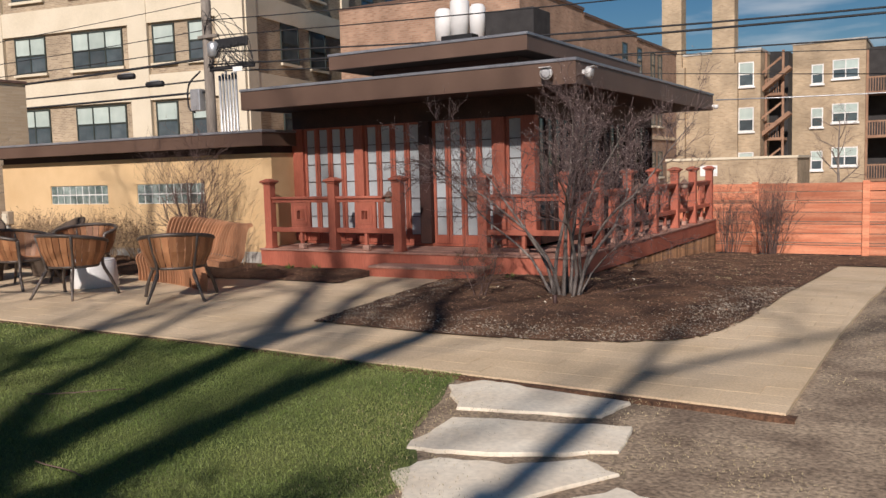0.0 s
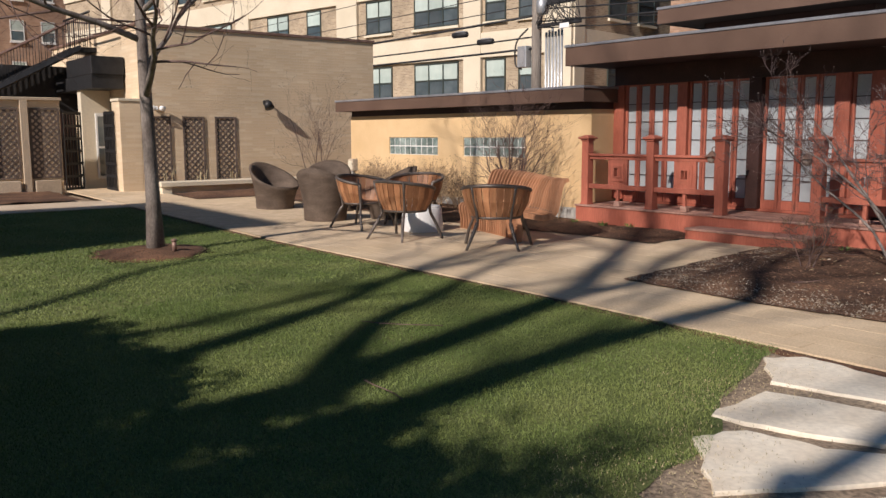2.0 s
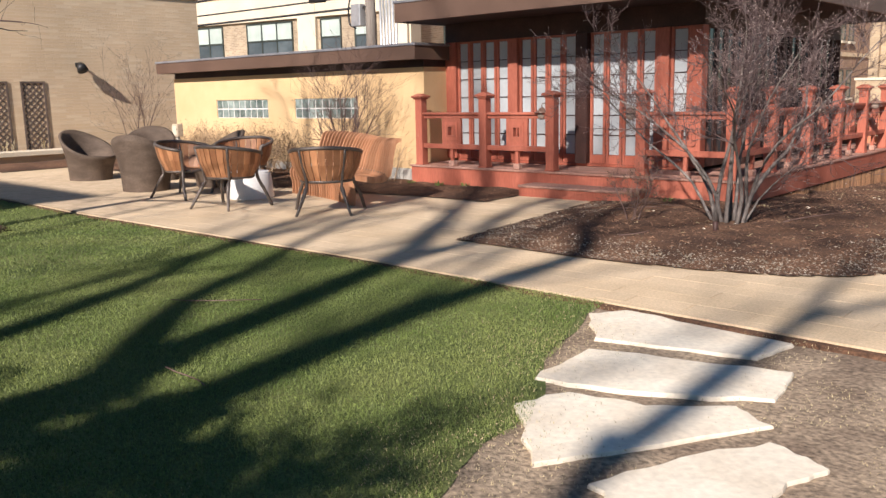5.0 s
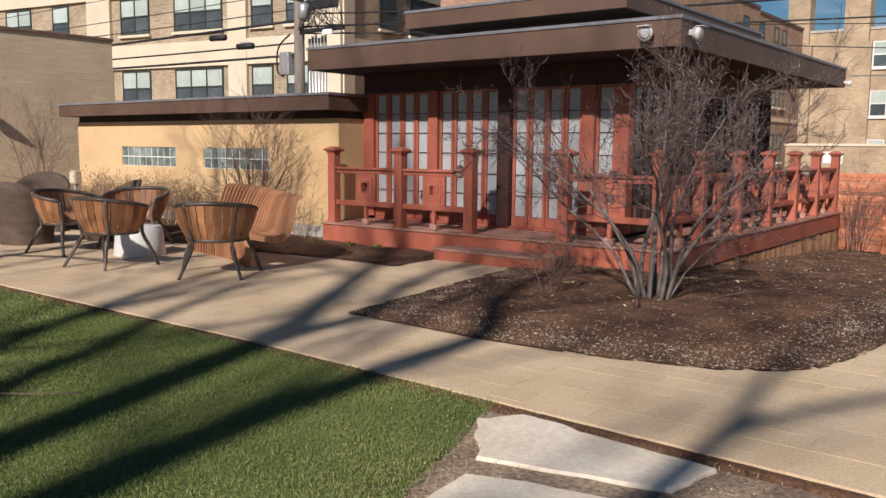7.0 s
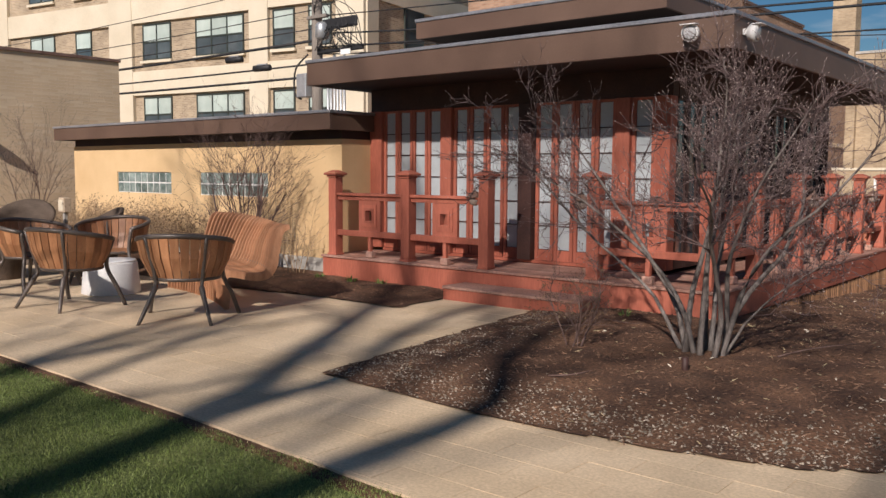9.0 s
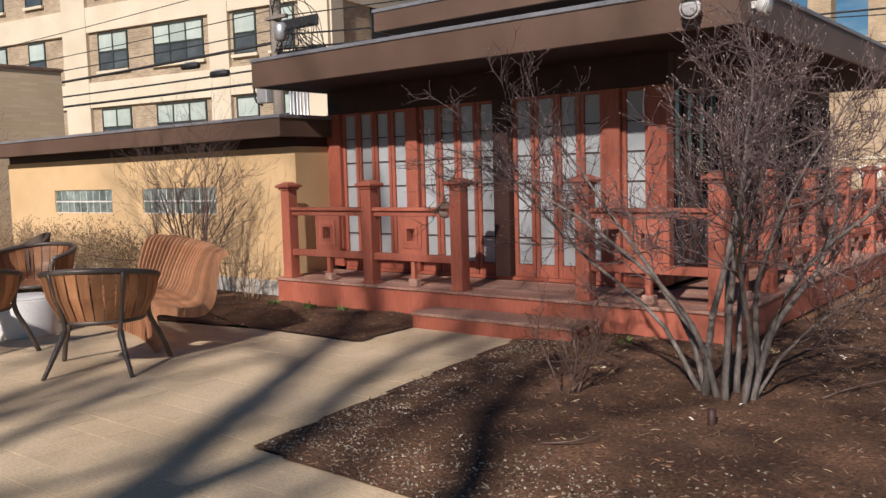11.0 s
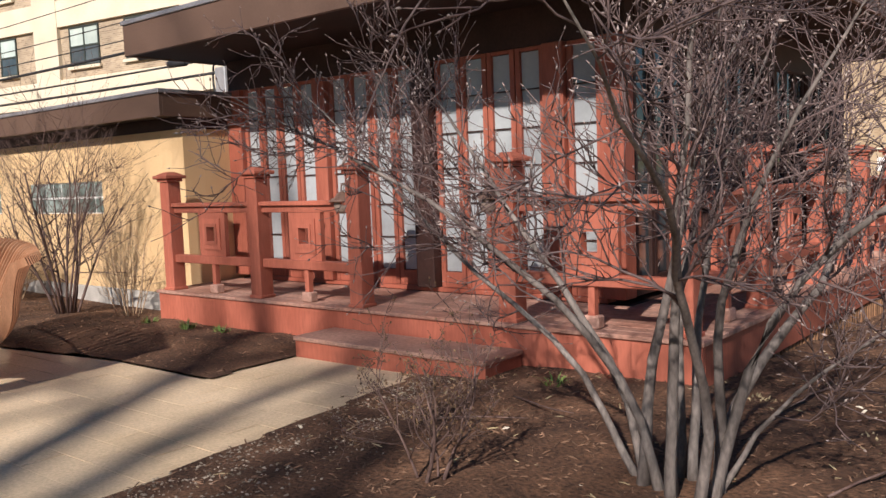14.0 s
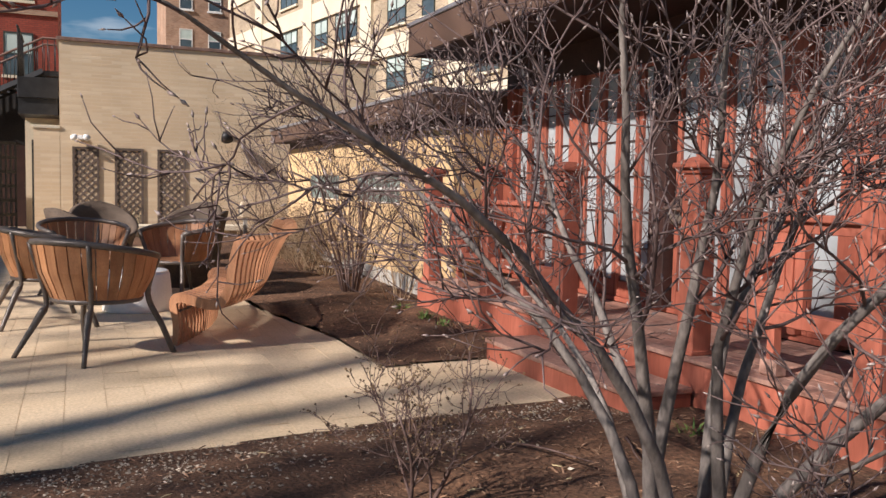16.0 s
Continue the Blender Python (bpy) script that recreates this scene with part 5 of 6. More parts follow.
shade_tree((10.15, -14.0, 0), 4.4, 0.095, (
    (0.085, [(10.83, -14.0, 6.0), (12.09, -14.0, 7.2), (13.0, -14.0, 8.0), (14.2, -14.0, 9.4)]),
    (0.09, [(10.80, -14.0, 6.0), (11.0, -14.07, 6.8), (11.16, -14.06, 7.4), (11.6, -14.0, 8.8)])), 76, (3, 2))


bare_tree("shade_tree", "tall bare tree casting thin shadows over the garden", (6.6, -19.2, 0), 74, 16.0, 0.15, 0.45, (6, 4), 0.7, 11, (-0.02, 0))
bare_tree("shade_tree", "tall bare tree casting thin shadows over the garden", (9.6, -19.0, 0), 76, 15.5, 0.13, 0.40, (6, 4), 0.75, 11, (-0.02, 0))


def hedge(loc, size, seed, count):
    """An evergreen hedge: a lumpy core of stems and many small leaf clumps."""
    rng = random.Random(seed)
    h = thing("evergreen_hedge", "dense dark evergreen hedge behind the lawn", "hedge", loc)
    verts, faces = [], []
    for k in range(count):
        u, v, w = rng.uniform(-1, 1), rng.uniform(-1, 1), rng.random()
        f = (1 - 0.35 * w * w) * (1 + 0.12 * noise.noise(Vector((u * 3, v * 3, w * 3 + seed))))
        c = Vector((u * size[0] * f, v * size[1] * f, w * size[2] * (1 + 0.10 * noise.noise(Vector((u * 4, v * 4, seed))))))
        a = Vector((rng.uniform(-1, 1), rng.uniform(-1, 1), rng.uniform(-1, 1))).normalized() * 0.10
        b = a.cross(Vector((rng.uniform(-1, 1), rng.uniform(-1, 1), rng.uniform(-1, 1)))).normalized() * 0.05
        i = len(verts)
        verts += [tuple(c - a), tuple(c + b), tuple(c + a), tuple(c - b)]
        faces.append((i, i + 1, i + 2, i + 3))
    raw("leaves", verts, faces, GREENLEAF, h, "", False, "stuff")
    for k in range(5):
        x = (k / 4 - 0.5) * 1.7 * size[0]
        tube("stem", [(x, 0, -0.1), (x + 0.05, 0.04, size[2] * 0.6)], 0.035, BARK, h, 6)
    return h


hedge((5.0, -12.7, 0), (1.9, 0.55, 2.35), 3, 9000)
hedge((7.7, -12.75, 0), (1.5, 0.5, 2.75), 4, 4600)
nb = thing("neighbour_house", "plain brick house at the garden's far side", "building", (-2.8, -14.95, 0))
part("wall", box(-2.6, -3, -0.2, 2.3, 1.5, 6.0), BRICK_BUFF, nb)
part("roof", box(-2.8, -3.2, 6.002, 2.5, 1.7, 6.2, 0.02), FASCIA, nb)

# ---- garden furniture ----
def stave(points, side, widths, t):
    """A thin bent stave through the given points, of the given widths, t thick."""
    bm = bmesh.new()
    prev = None
    for i, (p, w) in enumerate(zip(points, widths)):
        d = (points[min(i + 1, len(points) - 1)] - points[max(i - 1, 0)]).normalized()
        n = d.cross(side).normalized()
        ring = [bm.verts.new(p + side * a * w / 2 + n * b * t / 2) for a, b in ((-1, -1), (1, -1), (1, 1), (-1, 1))]
        if prev:
            for j in range(4):
                bm.faces.new((prev[j], prev[(j + 1) % 4], ring[(j + 1) % 4], ring[j]))
        else:
            bm.faces.new(ring[::-1])
        prev = ring
    bm.faces.new(prev)
    bmesh.ops.recalc_face_normals(bm, faces=bm.faces[:])
    return bm


def barrel_chair(loc, rz, label):
    """An armchair of upright slats in a dark frame, facing its own +y."""
    c = thing("slatted_armchair", label, "chair", loc, rz, "slatted armchairs")
    c.matrix_basis = c.matrix_basis @ Matrix.Scale(1.07, 4)
    def rim(a):
        return Vector((0.44 * math.sin(a), -0.40 * math.cos(a), 0.655 + 0.165 * (0.5 + 0.5 * math.cos(a)) ** 0.8))
    def low(a):
        return Vector((0.315 * math.sin(a), -0.28 * math.cos(a), 0.405))
    amax = radians(122)
    pts = [rim(-amax + 2 * amax * k / 28) for k in range(29)]
    tube("top_rim", pts, 0.024, FRAMEMETAL, c, 8, "dark curved top rim")
    tube("seat_rim", [low(-math.pi + 2 * math.pi * k / 28) for k in range(29)], 0.020, FRAMEMETAL, c, 8)
    n = 19
    for k in range(n):
        a = -radians(112) + 2 * radians(112) * k / (n - 1)
        tan = Vector((math.cos(a), math.sin(a), 0))
        p, q = low(a), rim(a)
        m = (p + q) / 2 + Vector((math.sin(a), -math.cos(a), 0)) * 0.025
        part("back_slat", stave([p, m, q - Vector((0, 0, 0.012))], tan, (0.060, 0.074, 0.086), 0.012), TEAK, c)
    for k in range(8):
        x = -0.28 + 0.07 * k
        y = 0.26 * math.sqrt(max(0.05, 1 - ((x + 0.03) / 0.31) ** 2))
        part("seat_slat", box(x - 0.0, -y, 0.408, x + 0.062, y + 0.02, 0.425, 0.003), TEAK, c)
    for a in (-radians(38), radians(38)):
        o = Vector((math.sin(a), -math.cos(a), 0))
        tube("back_leg", curve_pts([rim(a) + o * 0.015, low(a) + o * 0.035, Vector((0.37 * math.sin(a), -0.37 * math.cos(a), 0.29)), Vector((0.54 * math.sin(a), -0.54 * math.cos(a), 0.0))], 5), [0.018] * 8 + [0.025, 0.027, 0.026, 0.024, 0.022, 0.020, 0.018, 0.017], FRAMEMETAL, c, 7, "dark splayed leg")
    for a in (-amax, amax):
        o = Vector((math.sin(a), -math.cos(a), 0))
        tube("front_leg", curve_pts([rim(a), low(a) + o * 0.05 + Vector((0, 0, 0.03)), Vector((0.46 * math.sin(a), -0.44 * math.cos(a), 0.2)), Vector((0.52 * math.sin(a), -0.56 * math.cos(a), 0.0))], 5), 0.022, FRAMEMETAL, c, 7, "dark splayed leg")
    return c


def face(x, y, tx, ty):
    return math.degrees(math.atan2(-(tx - x), ty - y))


barrel_chair((1.52, -3.24, 0), 42, "slatted teak armchair on dark splayed legs, back to the lawn")
barrel_chair((-0.12, -3.62, 0), 12, "slatted teak armchair beside the white round table")
barrel_chair((-1.58, -2.32, 0), -150, "slatted teak armchair facing the lawn")
barrel_chair((-1.75, -3.30, 0), -70, "slatted teak armchair turned towards the white table")


def tub_chair(loc, rz, label):
    """A wicker tub chair with a sloping rim, facing its own +y."""
    c = thing("wicker_tub_chair", label, "chair", loc, rz, "wicker tub chairs")
    c.matrix_basis = c.matrix_basis @ Matrix.Scale(1.06, 4)
    bm = bmesh.new()
    n, rows = 32, 7
    def ht(a):
        return 0.43 + 0.47 * (0.5 - 0.5 * math.cos(a)) ** 1.3
    def ring(fr, inner):
        res = []
        for k in range(n):
            a = 2 * math.pi * k / n
            z = ht(a) * fr
            r = 0.36 + 0.12 * fr - 0.03 * math.sin(3.1 * fr) - (0.05 if inner else 0)
            res.append(bm.verts.new((r * math.sin(a), r * math.cos(a), max(0.36, z) if inner else z)))
        return res
    outer = [ring(k / rows, False) for k in range(rows + 1)]
    inner = [ring(k / rows, True) for k in range(rows, -1, -1)]
    rings = outer + inner
    for p, q in zip(rings, rings[1:]):
        for k in range(n):
            bm.faces.new((p[k], q[k], q[(k + 1) % n], p[(k + 1) % n]))
    part("woven_shell", bm, WICKER, c, "", True)
    part("seat_pad", lathe([(0.33, 0.335), (0.355, 0.36), (0.35, 0.395), (0.32, 0.41)], 24), WICKER, c, "", True)
    return c


tub_chair((-5.55, -3.0, 0.05), -75, "dark brown wicker tub chair on the patio")
tub_chair((-3.1, -3.25, 0.03), 30, "dark brown wicker tub chair seen from behind")
tub_chair((-5.6, -1.72, 0.06), -130, "dark brown wicker tub chair near the planting bed")
tub_chair((-2.72, -2.08, 0.02), 165, "dark brown wicker tub chair near the yellow wall")
st = thing("low_side_table", "low dark round table between the wicker chairs", "table", (-4.35, -2.1, 0.04))
part("pedestal", lathe([(0.22, 0), (0.16, 0.05), (0.12, 0.3), (0.2, 0.36)], 20), WICKER, st, "", True)
part("top", lathe([(0.33, 0.361), (0.35, 0.375), (0.35, 0.40), (0.34, 0.41)], 24), FRAMEMETAL, st, "", True)
wt = thing("white_drum_table", "low white drum table between the armchairs", "table", (-0.78, -2.80, 0))
part("drum", lathe([(0.345, 0), (0.35, 0.02), (0.315, 0.375), (0.30, 0.395)], 32), WHITE, wt, "", True)
part("top", lathe([(0.299, 0.396), (0.302, 0.406), (0.29, 0.414)], 32), WHITE, wt, "", True)


def wave_bench():
    """A bench of many cut plywood ribs: foot, seat, curled back; the row of ribs bends round and swells."""
    b = thing("wave_bench", "wavy wooden bench of parallel plywood ribs", "bench", (0, 0, 0))
    ribs = 27
    for k in range(ribs):
        t = k / (ribs - 1)
        fx = -0.66 + 2.02 * t
        fy = -2.08 - 0.10 * t - 0.48 * t * t
        ang = 3 + 42 * t ** 1.6
        wv = math.sin(t * 6.0)
        seat, back, lean = 0.40 + 0.015 * wv, 0.92 + 0.03 * math.sin(t * 5 + 1), 0.10 + 0.05 * math.sin(t * 4.5)
        line = curve_pts([(0.02, 0, 0), (0.03, 0, 0.18), (0.0, 0, seat - 0.05), (0.08, 0, seat), (0.30, 0, seat - 0.035), (0.46, 0, seat - 0.02), (0.54, 0, seat + 0.10), (0.55 + lean * 0.3, 0, 0.65), (0.57 + lean, 0, back - 0.05), (0.66 + lean, 0, back)], 4)
        bm = bmesh.new()
        th, w = 0.0125, 0.036
        prev = None
        for i, p in enumerate(line):
            d = (line[min(i + 1, len(line) - 1)] - line[max(i - 1, 0)]).normalized()
            nrm = Vector((-d.z, 0, d.x))
            wd = w * (0.75 + 0.4 * math.sin(math.pi * i / (len(line) - 1)))
            ring = [bm.verts.new(p + nrm * a * wd + Vector((0, s * th, 0))) for a, s in ((-1, -1), (1, -1), (1, 1), (-1, 1))]
            if prev:
                for j in range(4):
                    bm.faces.new((prev[j], prev[(j + 1) % 4], ring[(j + 1) % 4], ring[j]))
            else:
                bm.faces.new(ring[::-1])
            prev = ring
        bm.faces.new(prev)
        bmesh.ops.recalc_face_normals(bm, faces=bm.faces[:])
        part("rib", bm, BENCHWOOD, b).matrix_basis = pose(fx, fy, 0.002, 0, 0, 90 - ang)
    for zz, off in ((0.28, 0.035), (0.44, 0.5)):
        pts = []
        for k in range(ribs):
            t = k / (ribs - 1)
            m = pose(-0.66 + 2.02 * t, -2.08 - 0.10 * t - 0.48 * t * t, 0, 0, 0, 90 - (3 + 42 * t ** 1.6))
            pts.append(m @ Vector((off, 0, zz)))
        tube("tie_rod", pts, 0.012, FRAMEMETAL, b, 6)


wave_bench()

# ---- small things in the garden ----
def flagstone(loc, rz, outline, seed):
    """An irregular slab with a chipped rim."""
    rng = random.Random(seed)
    pts = []
    for (xa, ya), (xb, yb) in zip(outline, outline[1:] + outline[:1]):
        for k in range(5):
            t = k / 5
            pts.append((xa + (xb - xa) * t + rng.uniform(-0.018, 0.018), ya + (yb - ya) * t + rng.uniform(-0.018, 0.018)))
    bm = bmesh.new()
    rows = []
    for z, s in ((-0.05, 1.0), (-0.002, 1.0), (0.008, 0.988)):
        rows.append([bm.verts.new((x * s, y * s, z)) for x, y in pts])
    for a, b in zip(rows, rows[1:]):
        for k in range(len(pts)):
            bm.faces.new((a[k], a[(k + 1) % len(pts)], b[(k + 1) % len(pts)], b[k]))
    bm.faces.new(rows[-1])
    s = link_bm("stepping_stone", bm, FLAG)
    s.matrix_basis = pose(*loc, 0, 0, rz)
    return tagged(s, "irregular pale flagstone set in the worn lawn", "stepping stone", "stepping stones")


flagstone((7.85, -5.80, -0.012), 0, [(-0.75, 0.10), (-0.58, 0.36), (-0.1, 0.27), (0.62, 0.22), (0.52, -0.18), (-0.40, -0.40)], 1)
flagstone((8.15, -6.62, -0.012), 0, [(-0.58, -0.44), (-0.62, 0.22), (0.10, 0.40), (0.50, 0.52), (0.56, 0.02), (-0.10, -0.33)], 2)
flagstone((8.30, -7.38, -0.012), 0, [(-0.56, -0.05), (-0.46, 0.26), (-0.05, 0.34), (0.30, 0.58), (0.52, 0.46), (0.22, -0.08), (-0.10, -0.55)], 3)
flagstone((8.84, -7.62, -0.012), 0, [(-0.34, -0.33), (-0.18, 0.12), (0.06, 0.50), (0.34, 0.40), (0.25, 0.16), (0.28, -0.2), (-0.02, -0.5)], 4)
flagstone((-3.9, -9.8, 0.05), 10, [(-0.5, -0.3), (-0.45, 0.3), (0.5, 0.35), (0.45, -0.3)], 5)
ring = thing("tree_ring", "round brown mulch ring at the tree's foot", "mulch ring", (-1.05, -7.15, 0.0))
bm = lathe([(0.80, -0.02), (0.66, 0.02), (0.4, 0.055), (0.14, 0.08)], 44)
for v in bm.verts:
    v.co += Vector((noise.noise(v.co * 3), noise.noise(v.co * 3 + Vector((5, 0, 0))), 0.2 * noise.noise(v.co * 6))) * 0.16
part("mulch", bm, MULCH, ring, "", True)
pl = thing("path_light", "short dark garden light in the mulch ring", "garden light", (-0.62, -7.0, 0.05))
part("stem", lathe([(0.03, 0), (0.03, 0.13)], 10), BRONZE, pl, "", True)
part("cap", lathe([(0.04, 0.131), (0.042, 0.15), (0.02, 0.165)], 10), BRONZE, pl, "", True)
sk = thing("marker_stake", "short rusty metal stake in the mulch", "stake", (6.52, -2.33, 0.0), 0)
part("pipe", lathe([(0.026, -0.02), (0.026, 0.17), (0.02, 0.172), (0.02, 0.14)], 10), DARKWOOD, sk, "", True)
eb = thing("outlet_post", "small tan electrical box on a post by the wall", "electrical box", (-6.1, -0.75, 0.0))
part("post", box(-0.03, -0.03, 0, 0.03, 0.03, 0.75), CONCRETE, eb)
part("case", box(-0.10, -0.07, 0.751, 0.10, 0.07, 1.02, 0.012), TANSTONE, eb)
part("lid", box(-0.085, -0.085, 0.78, 0.085, -0.071, 0.98, 0.006), LIMESTONE, eb)


def tuft(name, label, loc, seed, blades, h, spread, material, category):
    rng = random.Random(seed)
    verts, faces = [], []
    for k in range(blades):
        a, o = rng.uniform(0, 6.3), rng.random() ** 0.5 * spread
        p = Vector((math.cos(a) * o, math.sin(a) * o, -0.01))
        lean = Vector((math.cos(a), math.sin(a), 0)) * rng.uniform(0.2, 0.9)
        s = Vector((-math.sin(a), math.cos(a), 0)) * 0.006
        L = h * rng.uniform(0.6, 1.2)
        q = p + (Vector((0, 0, 1)) + lean * 0.5) * L * 0.6
        e = p + (Vector((0, 0, 0.8)) + lean) * L
        i = len(verts)
        verts += [tuple(p - s), tuple(p + s), tuple(q + s), tuple(q - s), tuple(e)]
        faces += [(i, i + 1, i + 2, i + 3), (i + 3, i + 2, i + 4)]
    ob = raw(name, verts, faces, material)
    ob.matrix_basis = pose(*loc)
    return tagged(ob, label, category, kind="")


for k, (x, y, z) in enumerate(((0.25, -0.28, 0.03), (0.85, -0.25, 0.04), (1.45, -0.3, 0.04), (5.05, -0.45, 0.05))):
    tuft("bulb_sprout", "tuft of fresh green bulb leaves in the mulch", (x, y, z), k, 34, 0.11, 0.07, GREENLEAF, "plant")
for k, (x, y) in enumerate(((6.15, -0.15), (6.35, 0.35), (6.9, -0.6), (6.2, 1.4), (6.25, 2.8), (7.6, 0.9), (7.9, 1.8), (8.0, 0.2), (7.5, 2.6), (6.3, 4.3), (7.0, 4.0), (5.6, -0.5))):
    tuft("dry_grass_tuft", "flattened tuft of dry straw-coloured grass", (x, y, gz(x, y) + 0.055), 20 + k, 60, 0.04, 0.16, STRAW, "plant")
rng = random.Random(8)
for k, (x, y, rz, L) in enumerate(((6.9, -1.45, 60, 0.8), (4.9, -1.5, 25, 0.55), (5.0, -0.9, -15, 0.6), (5.9, -3.2, 40, 0.3), (4.4, -7.3, 30, 0.7), (5.9, -8.2, -20, 0.45))):
    on_bed = y > -4.5
    pts = [Vector((t * L, 0.06 * math.sin(3 * t + k), (0.012 if y < -5 else 0.09) + (0.05 * t if on_bed else 0.015))) for t in (0, 0.25, 0.5, 0.75, 1)]
    o = tube("fallen_twig", pts, [0.007, 0.006, 0.005, 0.004, 0.002] if on_bed else [0.004] * 5, TWIG, None, 5)
    o.matrix_basis = pose(x, y, 0.0, 0, 0, rz)
    tagged(o, "thin pale fallen twig on the ground", "twig")

for k, y in enumerate((-3.2, -2.35, -1.45)):
    tuft("dry_stalks", "bunch of pale dry stalks before a trellis", (-11.0, y, 0.28), 60 + k, 9, 0.55, 0.16, STRAW, "plant")

# ---- ground cover ----
def scatter_grass(seed, count, region, h0, h1, w, material, name, label, keep):
    r = np.random.RandomState(seed)
    x, y = r.uniform(region[0], region[2], count), r.uniform(region[1], region[3], count)
    ok = np.array([keep(a, b) for a, b in zip(x, y)])
    x, y = x[ok], y[ok]
    n = len(x)
    a, lean, h = r.uniform(0, 6.283, n), r.uniform(0.1, 0.9, n), r.uniform(h0, h1, n)
    b = r.uniform(0, 6.283, n)
    z = np.array([gz(p, q) for p, q in zip(x, y)]) - 0.008
    v = np.empty((n, 3, 3))
    v[:, 0] = np.stack([x - np.cos(a) * w, y - np.sin(a) * w, z], 1)
    v[:, 1] = np.stack([x + np.cos(a) * w, y + np.sin(a) * w, z], 1)
    v[:, 2] = np.stack([x + np.cos(b) * lean * h, y + np.sin(b) * lean * h, z + h], 1)
    me = bpy.data.meshes.new(name)
    me.vertices.add(n * 3)
    me.vertices.foreach_set("co", v.reshape(-1))
    me.loops.add(n * 3)
    me.loops.foreach_set("vertex_index", np.arange(n * 3))
    me.polygons.add(n)
    me.polygons.foreach_set("loop_start", np.arange(n) * 3)
    me.update(calc_edges=True)
    me.materials.append(material)
    return tagged(new(name, me), label, "grass", kind="stuff")


def on_lawn(x, y):
    return y < LAWN_EDGE - 0.02 + 0.02 * math.sin(9 * x) and x < lawn_right(y) + 0.06 * math.sin(7 * y + 3 * x)


def near_edge(x, y):
    return y < LAWN_EDGE and abs(x - lawn_right(y)) < 0.7 * random.random() + 0.05 or (LAWN_EDGE - 0.10 < y < LAWN_EDGE and x < 7.4)


scatter_grass(1, 300000, (2.5, -11.0, 9.2, -5.25), 0.008, 0.022, 0.0026, BLADE, "grass", "short mown green grass", on_lawn)
scatter_grass(2, 110000, (-7.5, -11.0, 2.5, -5.25), 0.010, 0.024, 0.0050, BLADE, "grass", "short mown green grass further off", on_lawn)
random.seed(4)
scatter_grass(3, 30000, (0.0, -11.0, 9.0, -5.2), 0.006, 0.02, 0.003, STRAW, "dry_grass", "dead straw-coloured grass at the lawn's worn edge", near_edge)
scatter_grass(6, 34000, (7.2, -11.0, 13.0, -5.5), 0.004, 0.014, 0.0026, STRAW, "dry_grass", "sparse dead grass on bare soil", lambda x, y: noise.noise(Vector((x * 1.3, y * 1.3, 5))) > 0.0)
scatter_grass(7, 16000, (9.5, -5.5, 13.0, 4.0), 0.004, 0.014, 0.003, STRAW, "dry_grass", "sparse dead grass beside the path", lambda x, y: noise.noise(Vector((x * 1.3, y * 1.3, 5))) > 0.05)


def scatter_bits(seed, count, poly, mound, s0, s1, flat, material, name, label, keep=None, slim=(0.3, 0.6)):
    """Loose chips or stones lying on a bed."""
    rng = random.Random(seed)
    xs, ys = [p[0] for p in poly], [p[1] for p in poly]
    verts, faces = [], []
    while count > 0:
        x, y = rng.uniform(min(xs), max(xs)), rng.uniform(min(ys), max(ys))
        count -= 1
        if not in_poly(x, y, poly) or (keep and not keep(x, y, rng)):
            continue
        s = rng.uniform(s0, s1)
        m = Matrix.Translation((x, y, mulch_z(x, y, poly, mound) + 0.03 * noise.noise(Vector((x * 1.7, y * 1.7, 0))) * smooth01(0, 0.3, edge_dist(x, y, poly)) + s * flat * 0.3)) @ Euler((rng.uniform(-0.5, 0.5), rng.uniform(-0.5, 0.5), rng.uniform(0, 6.3))).to_matrix().to_4x4()
        i = len(verts)
        k = rng.uniform(*slim)
        for v in ((-s, -s * k, 0), (s, -s * k * 0.7, 0), (s * 0.9, s * k, 0), (-s * 0.8, s * k * 0.8, 0), (0, 0, s * flat)):
            verts.append(tuple(m @ Vector(v)))
        faces += [(i, i + 1, i + 4), (i + 1, i + 2, i + 4), (i + 2, i + 3, i + 4), (i + 3, i, i + 4)]
    return tagged(raw(name, verts, faces, material), label, "ground cover", kind="stuff")


def rim_only(x, y, rng):
    d = edge_dist(x, y, BED)
    return y < 1 and rng.random() < math.exp(-((d - 0.30) / 0.33) ** 2) * (0.6 + 0.5 * noise.noise(Vector((x * 2.5, y * 2.5, 7))))


SLIVER = (0.07, 0.22)
scatter_bits(1, 34000, BED, 0.06, 0.006, 0.030, 0.22, CHIP, "mulch_chips", "loose brown bark slivers on the bed", None, SLIVER)
scatter_bits(2, 46000, BED[:11] + [(3.95, 0.0)], 0.06, 0.003, 0.011, 0.8, PEBBLE, "gravel", "small grey gravel along the bed's rim", rim_only, (0.5, 0.9))
scatter_bits(3, 7000, BED_LEFT, 0.05, 0.006, 0.030, 0.22, CHIP, "mulch_chips", "loose brown bark slivers by the wall", None, SLIVER)
scatter_bits(5, 130, BED, 0.06, 0.008, 0.024, 0.4, FLAG, "pale_litter", "scattered pale dry leaves and stones", None, (0.25, 0.6))
scatter_bits(6, 1000, BED, 0.06, 0.010, 0.045, 0.15, STRAW, "straw_litter", "thin straw-coloured needles on the mulch", None, (0.04, 0.10))

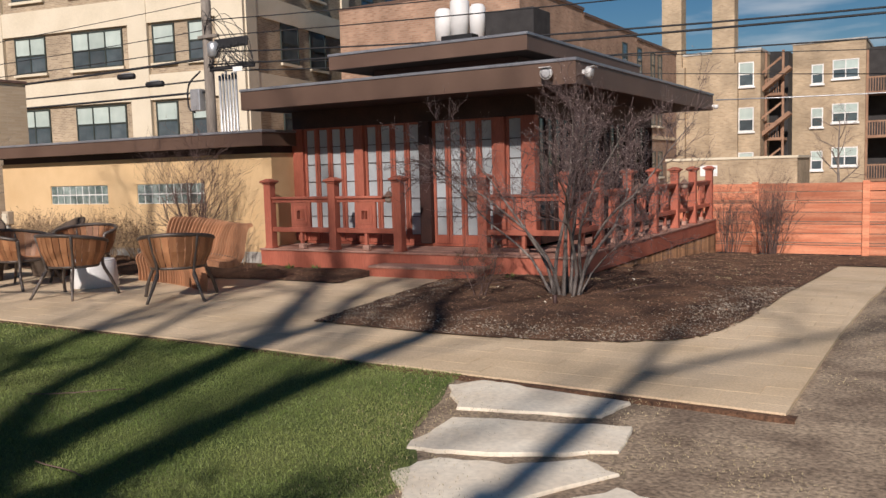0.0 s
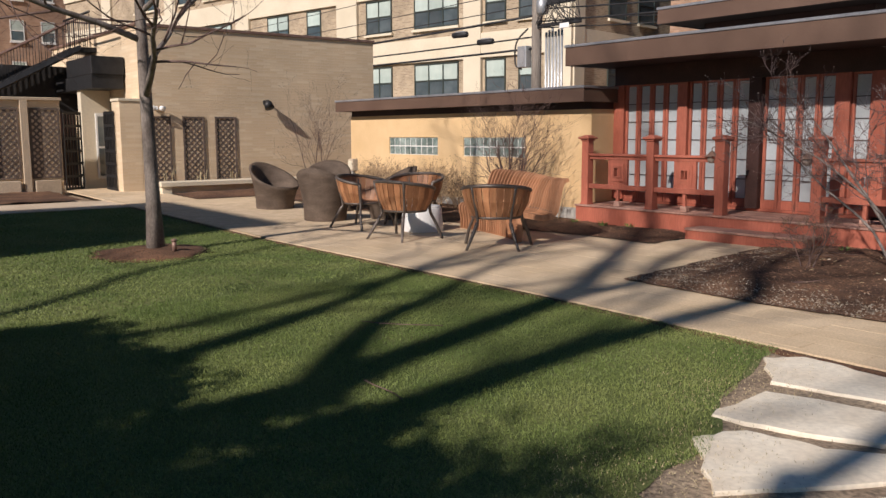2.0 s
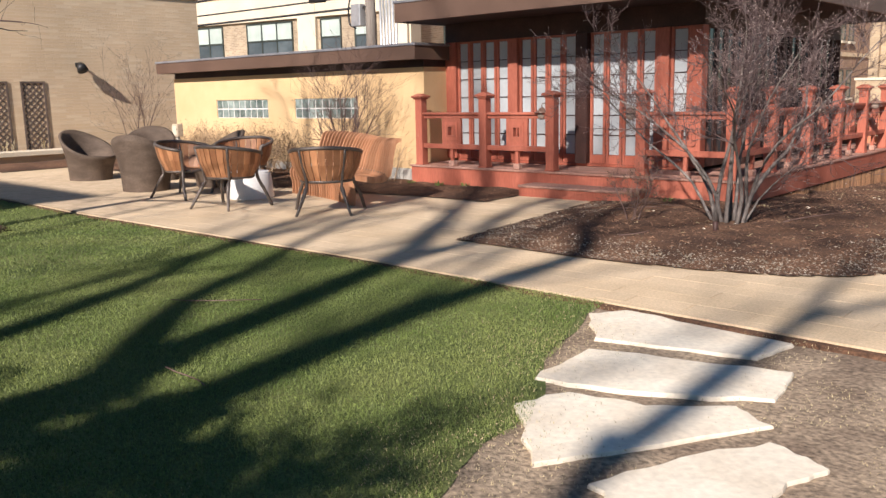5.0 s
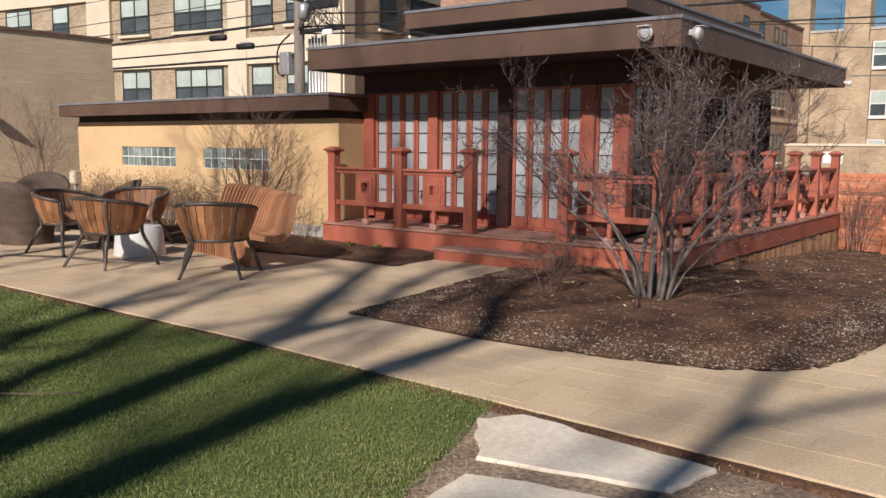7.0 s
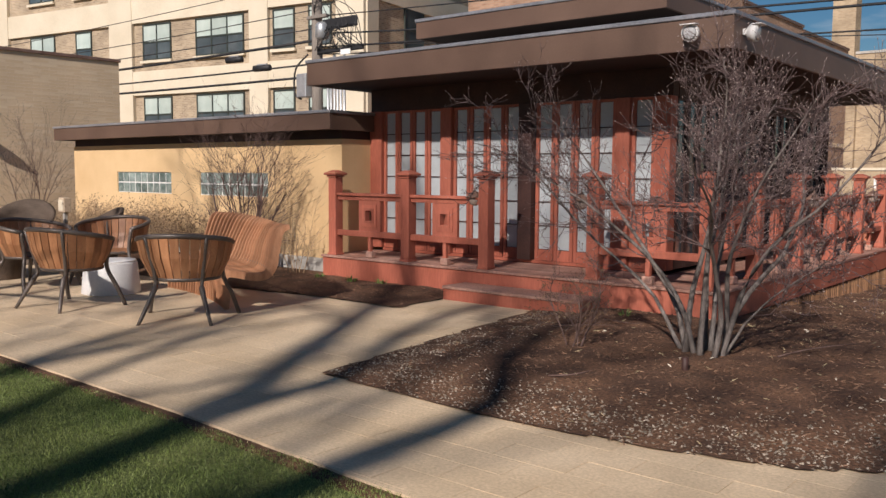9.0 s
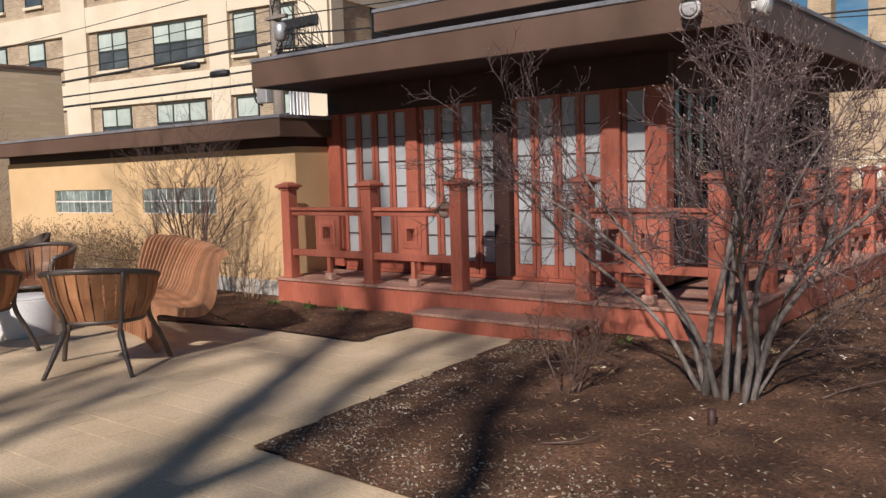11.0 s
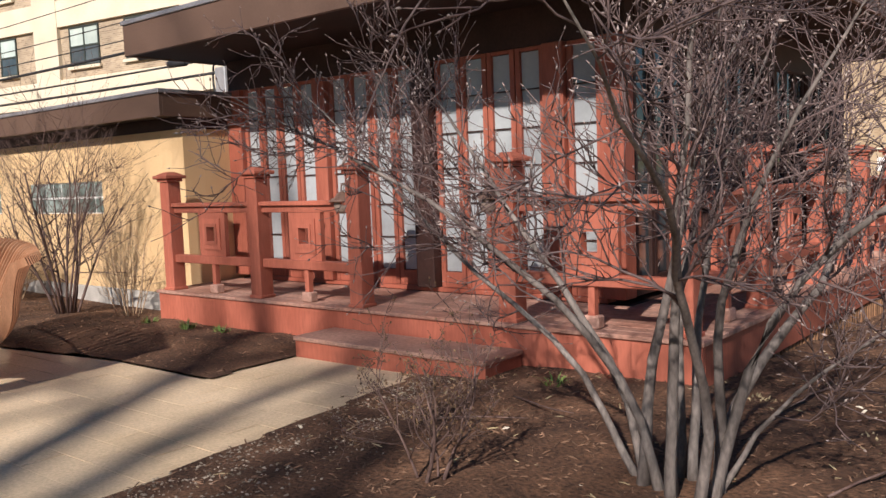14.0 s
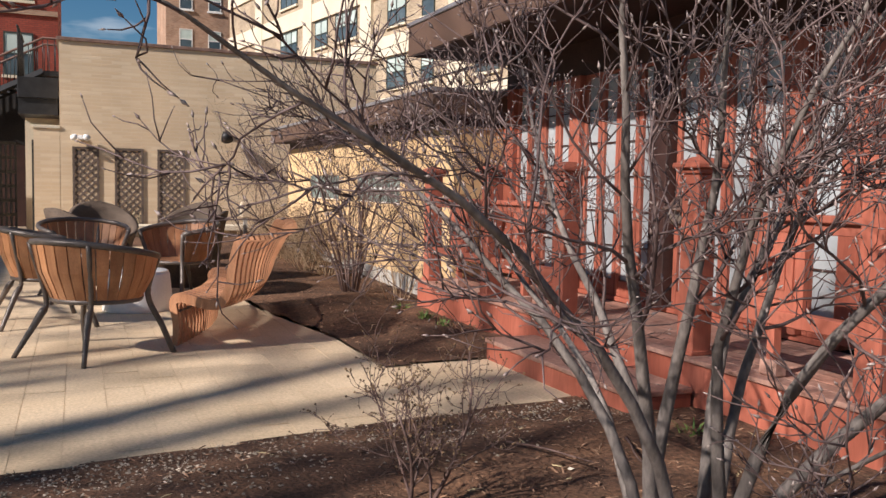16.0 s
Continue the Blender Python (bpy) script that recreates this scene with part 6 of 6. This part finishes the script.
# ---- paving ----
def clip(poly, cell):
    """The part of a cell (convex) that lies inside a convex polygon given counter-clockwise."""
    res = cell
    for (xa, ya), (xb, yb) in zip(poly, poly[1:] + poly[:1]):
        src, res = res, []
        for p, q in zip(src, src[1:] + src[:1]):
            dp = (xb - xa) * (p[1] - ya) - (yb - ya) * (p[0] - xa)
            dq = (xb - xa) * (q[1] - ya) - (yb - ya) * (q[0] - xa)
            if dp >= 0:
                res.append(p)
            if dp * dq < 0:
                t = dp / (dp - dq)
                res.append((p[0] + (q[0] - p[0]) * t, p[1] + (q[1] - p[1]) * t))
        if len(res) < 3:
            return []
    return res


paving = thing("pavement", "tan concrete paver path and patio", "pavement", kind="structure")
# the paved area as convex pieces
PIECES = (
    [(-13.0, -5.25), (-8.3, -5.25), (-8.3, -3.52), (-13.0, -3.45)],
    [(-8.3, -5.25), (-0.5, -5.25), (-0.5, -1.62), (-4.0, -1.80), (-8.3, -1.94)],
    [(-0.5, -5.25), (1.45, -5.25), (1.45, -1.33), (-0.5, -1.63)],
    [(1.45, -5.25), (2.72, -5.25), (2.72, -1.33), (1.45, -1.33)],
    [(2.72, -5.25), (4.42, -5.25), (4.42, -4.02), (3.95, -0.42), (2.64, -0.42)],
    [(4.42, -5.25), (6.9, -5.36), (6.9, -3.95), (4.42, -3.98)],
    [(6.9, -5.36), (9.43, -5.47), (9.46, -2.7), (8.3, -2.7), (6.9, -3.7)],
    [(8.3, -2.7), (9.46, -2.7), (9.6, 0.7), (9.62, 5.45), (8.5, 5.42)],
)
bv, bf = [], []
for poly in PIECES:
    i = len(bv)
    ctr = (sum(p[0] for p in poly) / len(poly), sum(p[1] for p in poly) / len(poly))
    for x, y in poly:
        bv.append((x, y, gz(x, y) + 0.0012))
    bf.append(tuple(range(i, i + len(poly))))
base = raw("joint_bed", bv, bf, JOINT, paving, "sand joints between the pavers")
PW, PH, GAP = 0.46, 0.23, 0.0018
rng = random.Random(12)
near, far_v, far_f = [], [], []
for poly in PIECES:
    y = math.floor(min(p[1] for p in poly) / PH) * PH
    row = round(y / PH)
    while y < max(p[1] for p in poly):
        x = math.floor(min(p[0] for p in poly) / PW) * PW + (PW / 2 if row % 2 else 0) - PW
        while x < max(p[0] for p in poly):
            c = clip(poly, [(x + GAP, y + GAP), (x + PW - GAP, y + GAP), (x + PW - GAP, y + PH - GAP), (x + GAP, y + PH - GAP)])
            if c:
                cx, cy = sum(p[0] for p in c) / len(c), sum(p[1] for p in c) / len(c)
                dz = rng.uniform(-0.0012, 0.0012)
                tx, ty = rng.uniform(-0.003, 0.003), rng.uniform(-0.003, 0.003)
                top = [(px, py, gz(px, py) + 0.004 + dz + (px - cx) * tx + (py - cy) * ty) for px, py in c]
                n = len(c)
                verts = [(px, py, pz - 0.03) for px, py, pz in top] + top
                faces = [(a, (a + 1) % n, n + (a + 1) % n, n + a) for a in range(n)] + [tuple(n + a for a in range(n))]
                if 3.1 < cx < 9.6 and -5.6 < cy < -2.4 and len(near) < 300:
                    near.append((verts, faces))
                else:
                    i = len(far_v)
                    far_v += verts
                    far_f += [tuple(i + q for q in f) for f in faces]
            x += PW
        y += PH
        row += 1
raw("pavers", far_v, far_f, PAVERS, paving, "tan concrete pavers further off", False, "stuff")
for v, f in near:
    raw("paver", v, f, PAVER, paving)
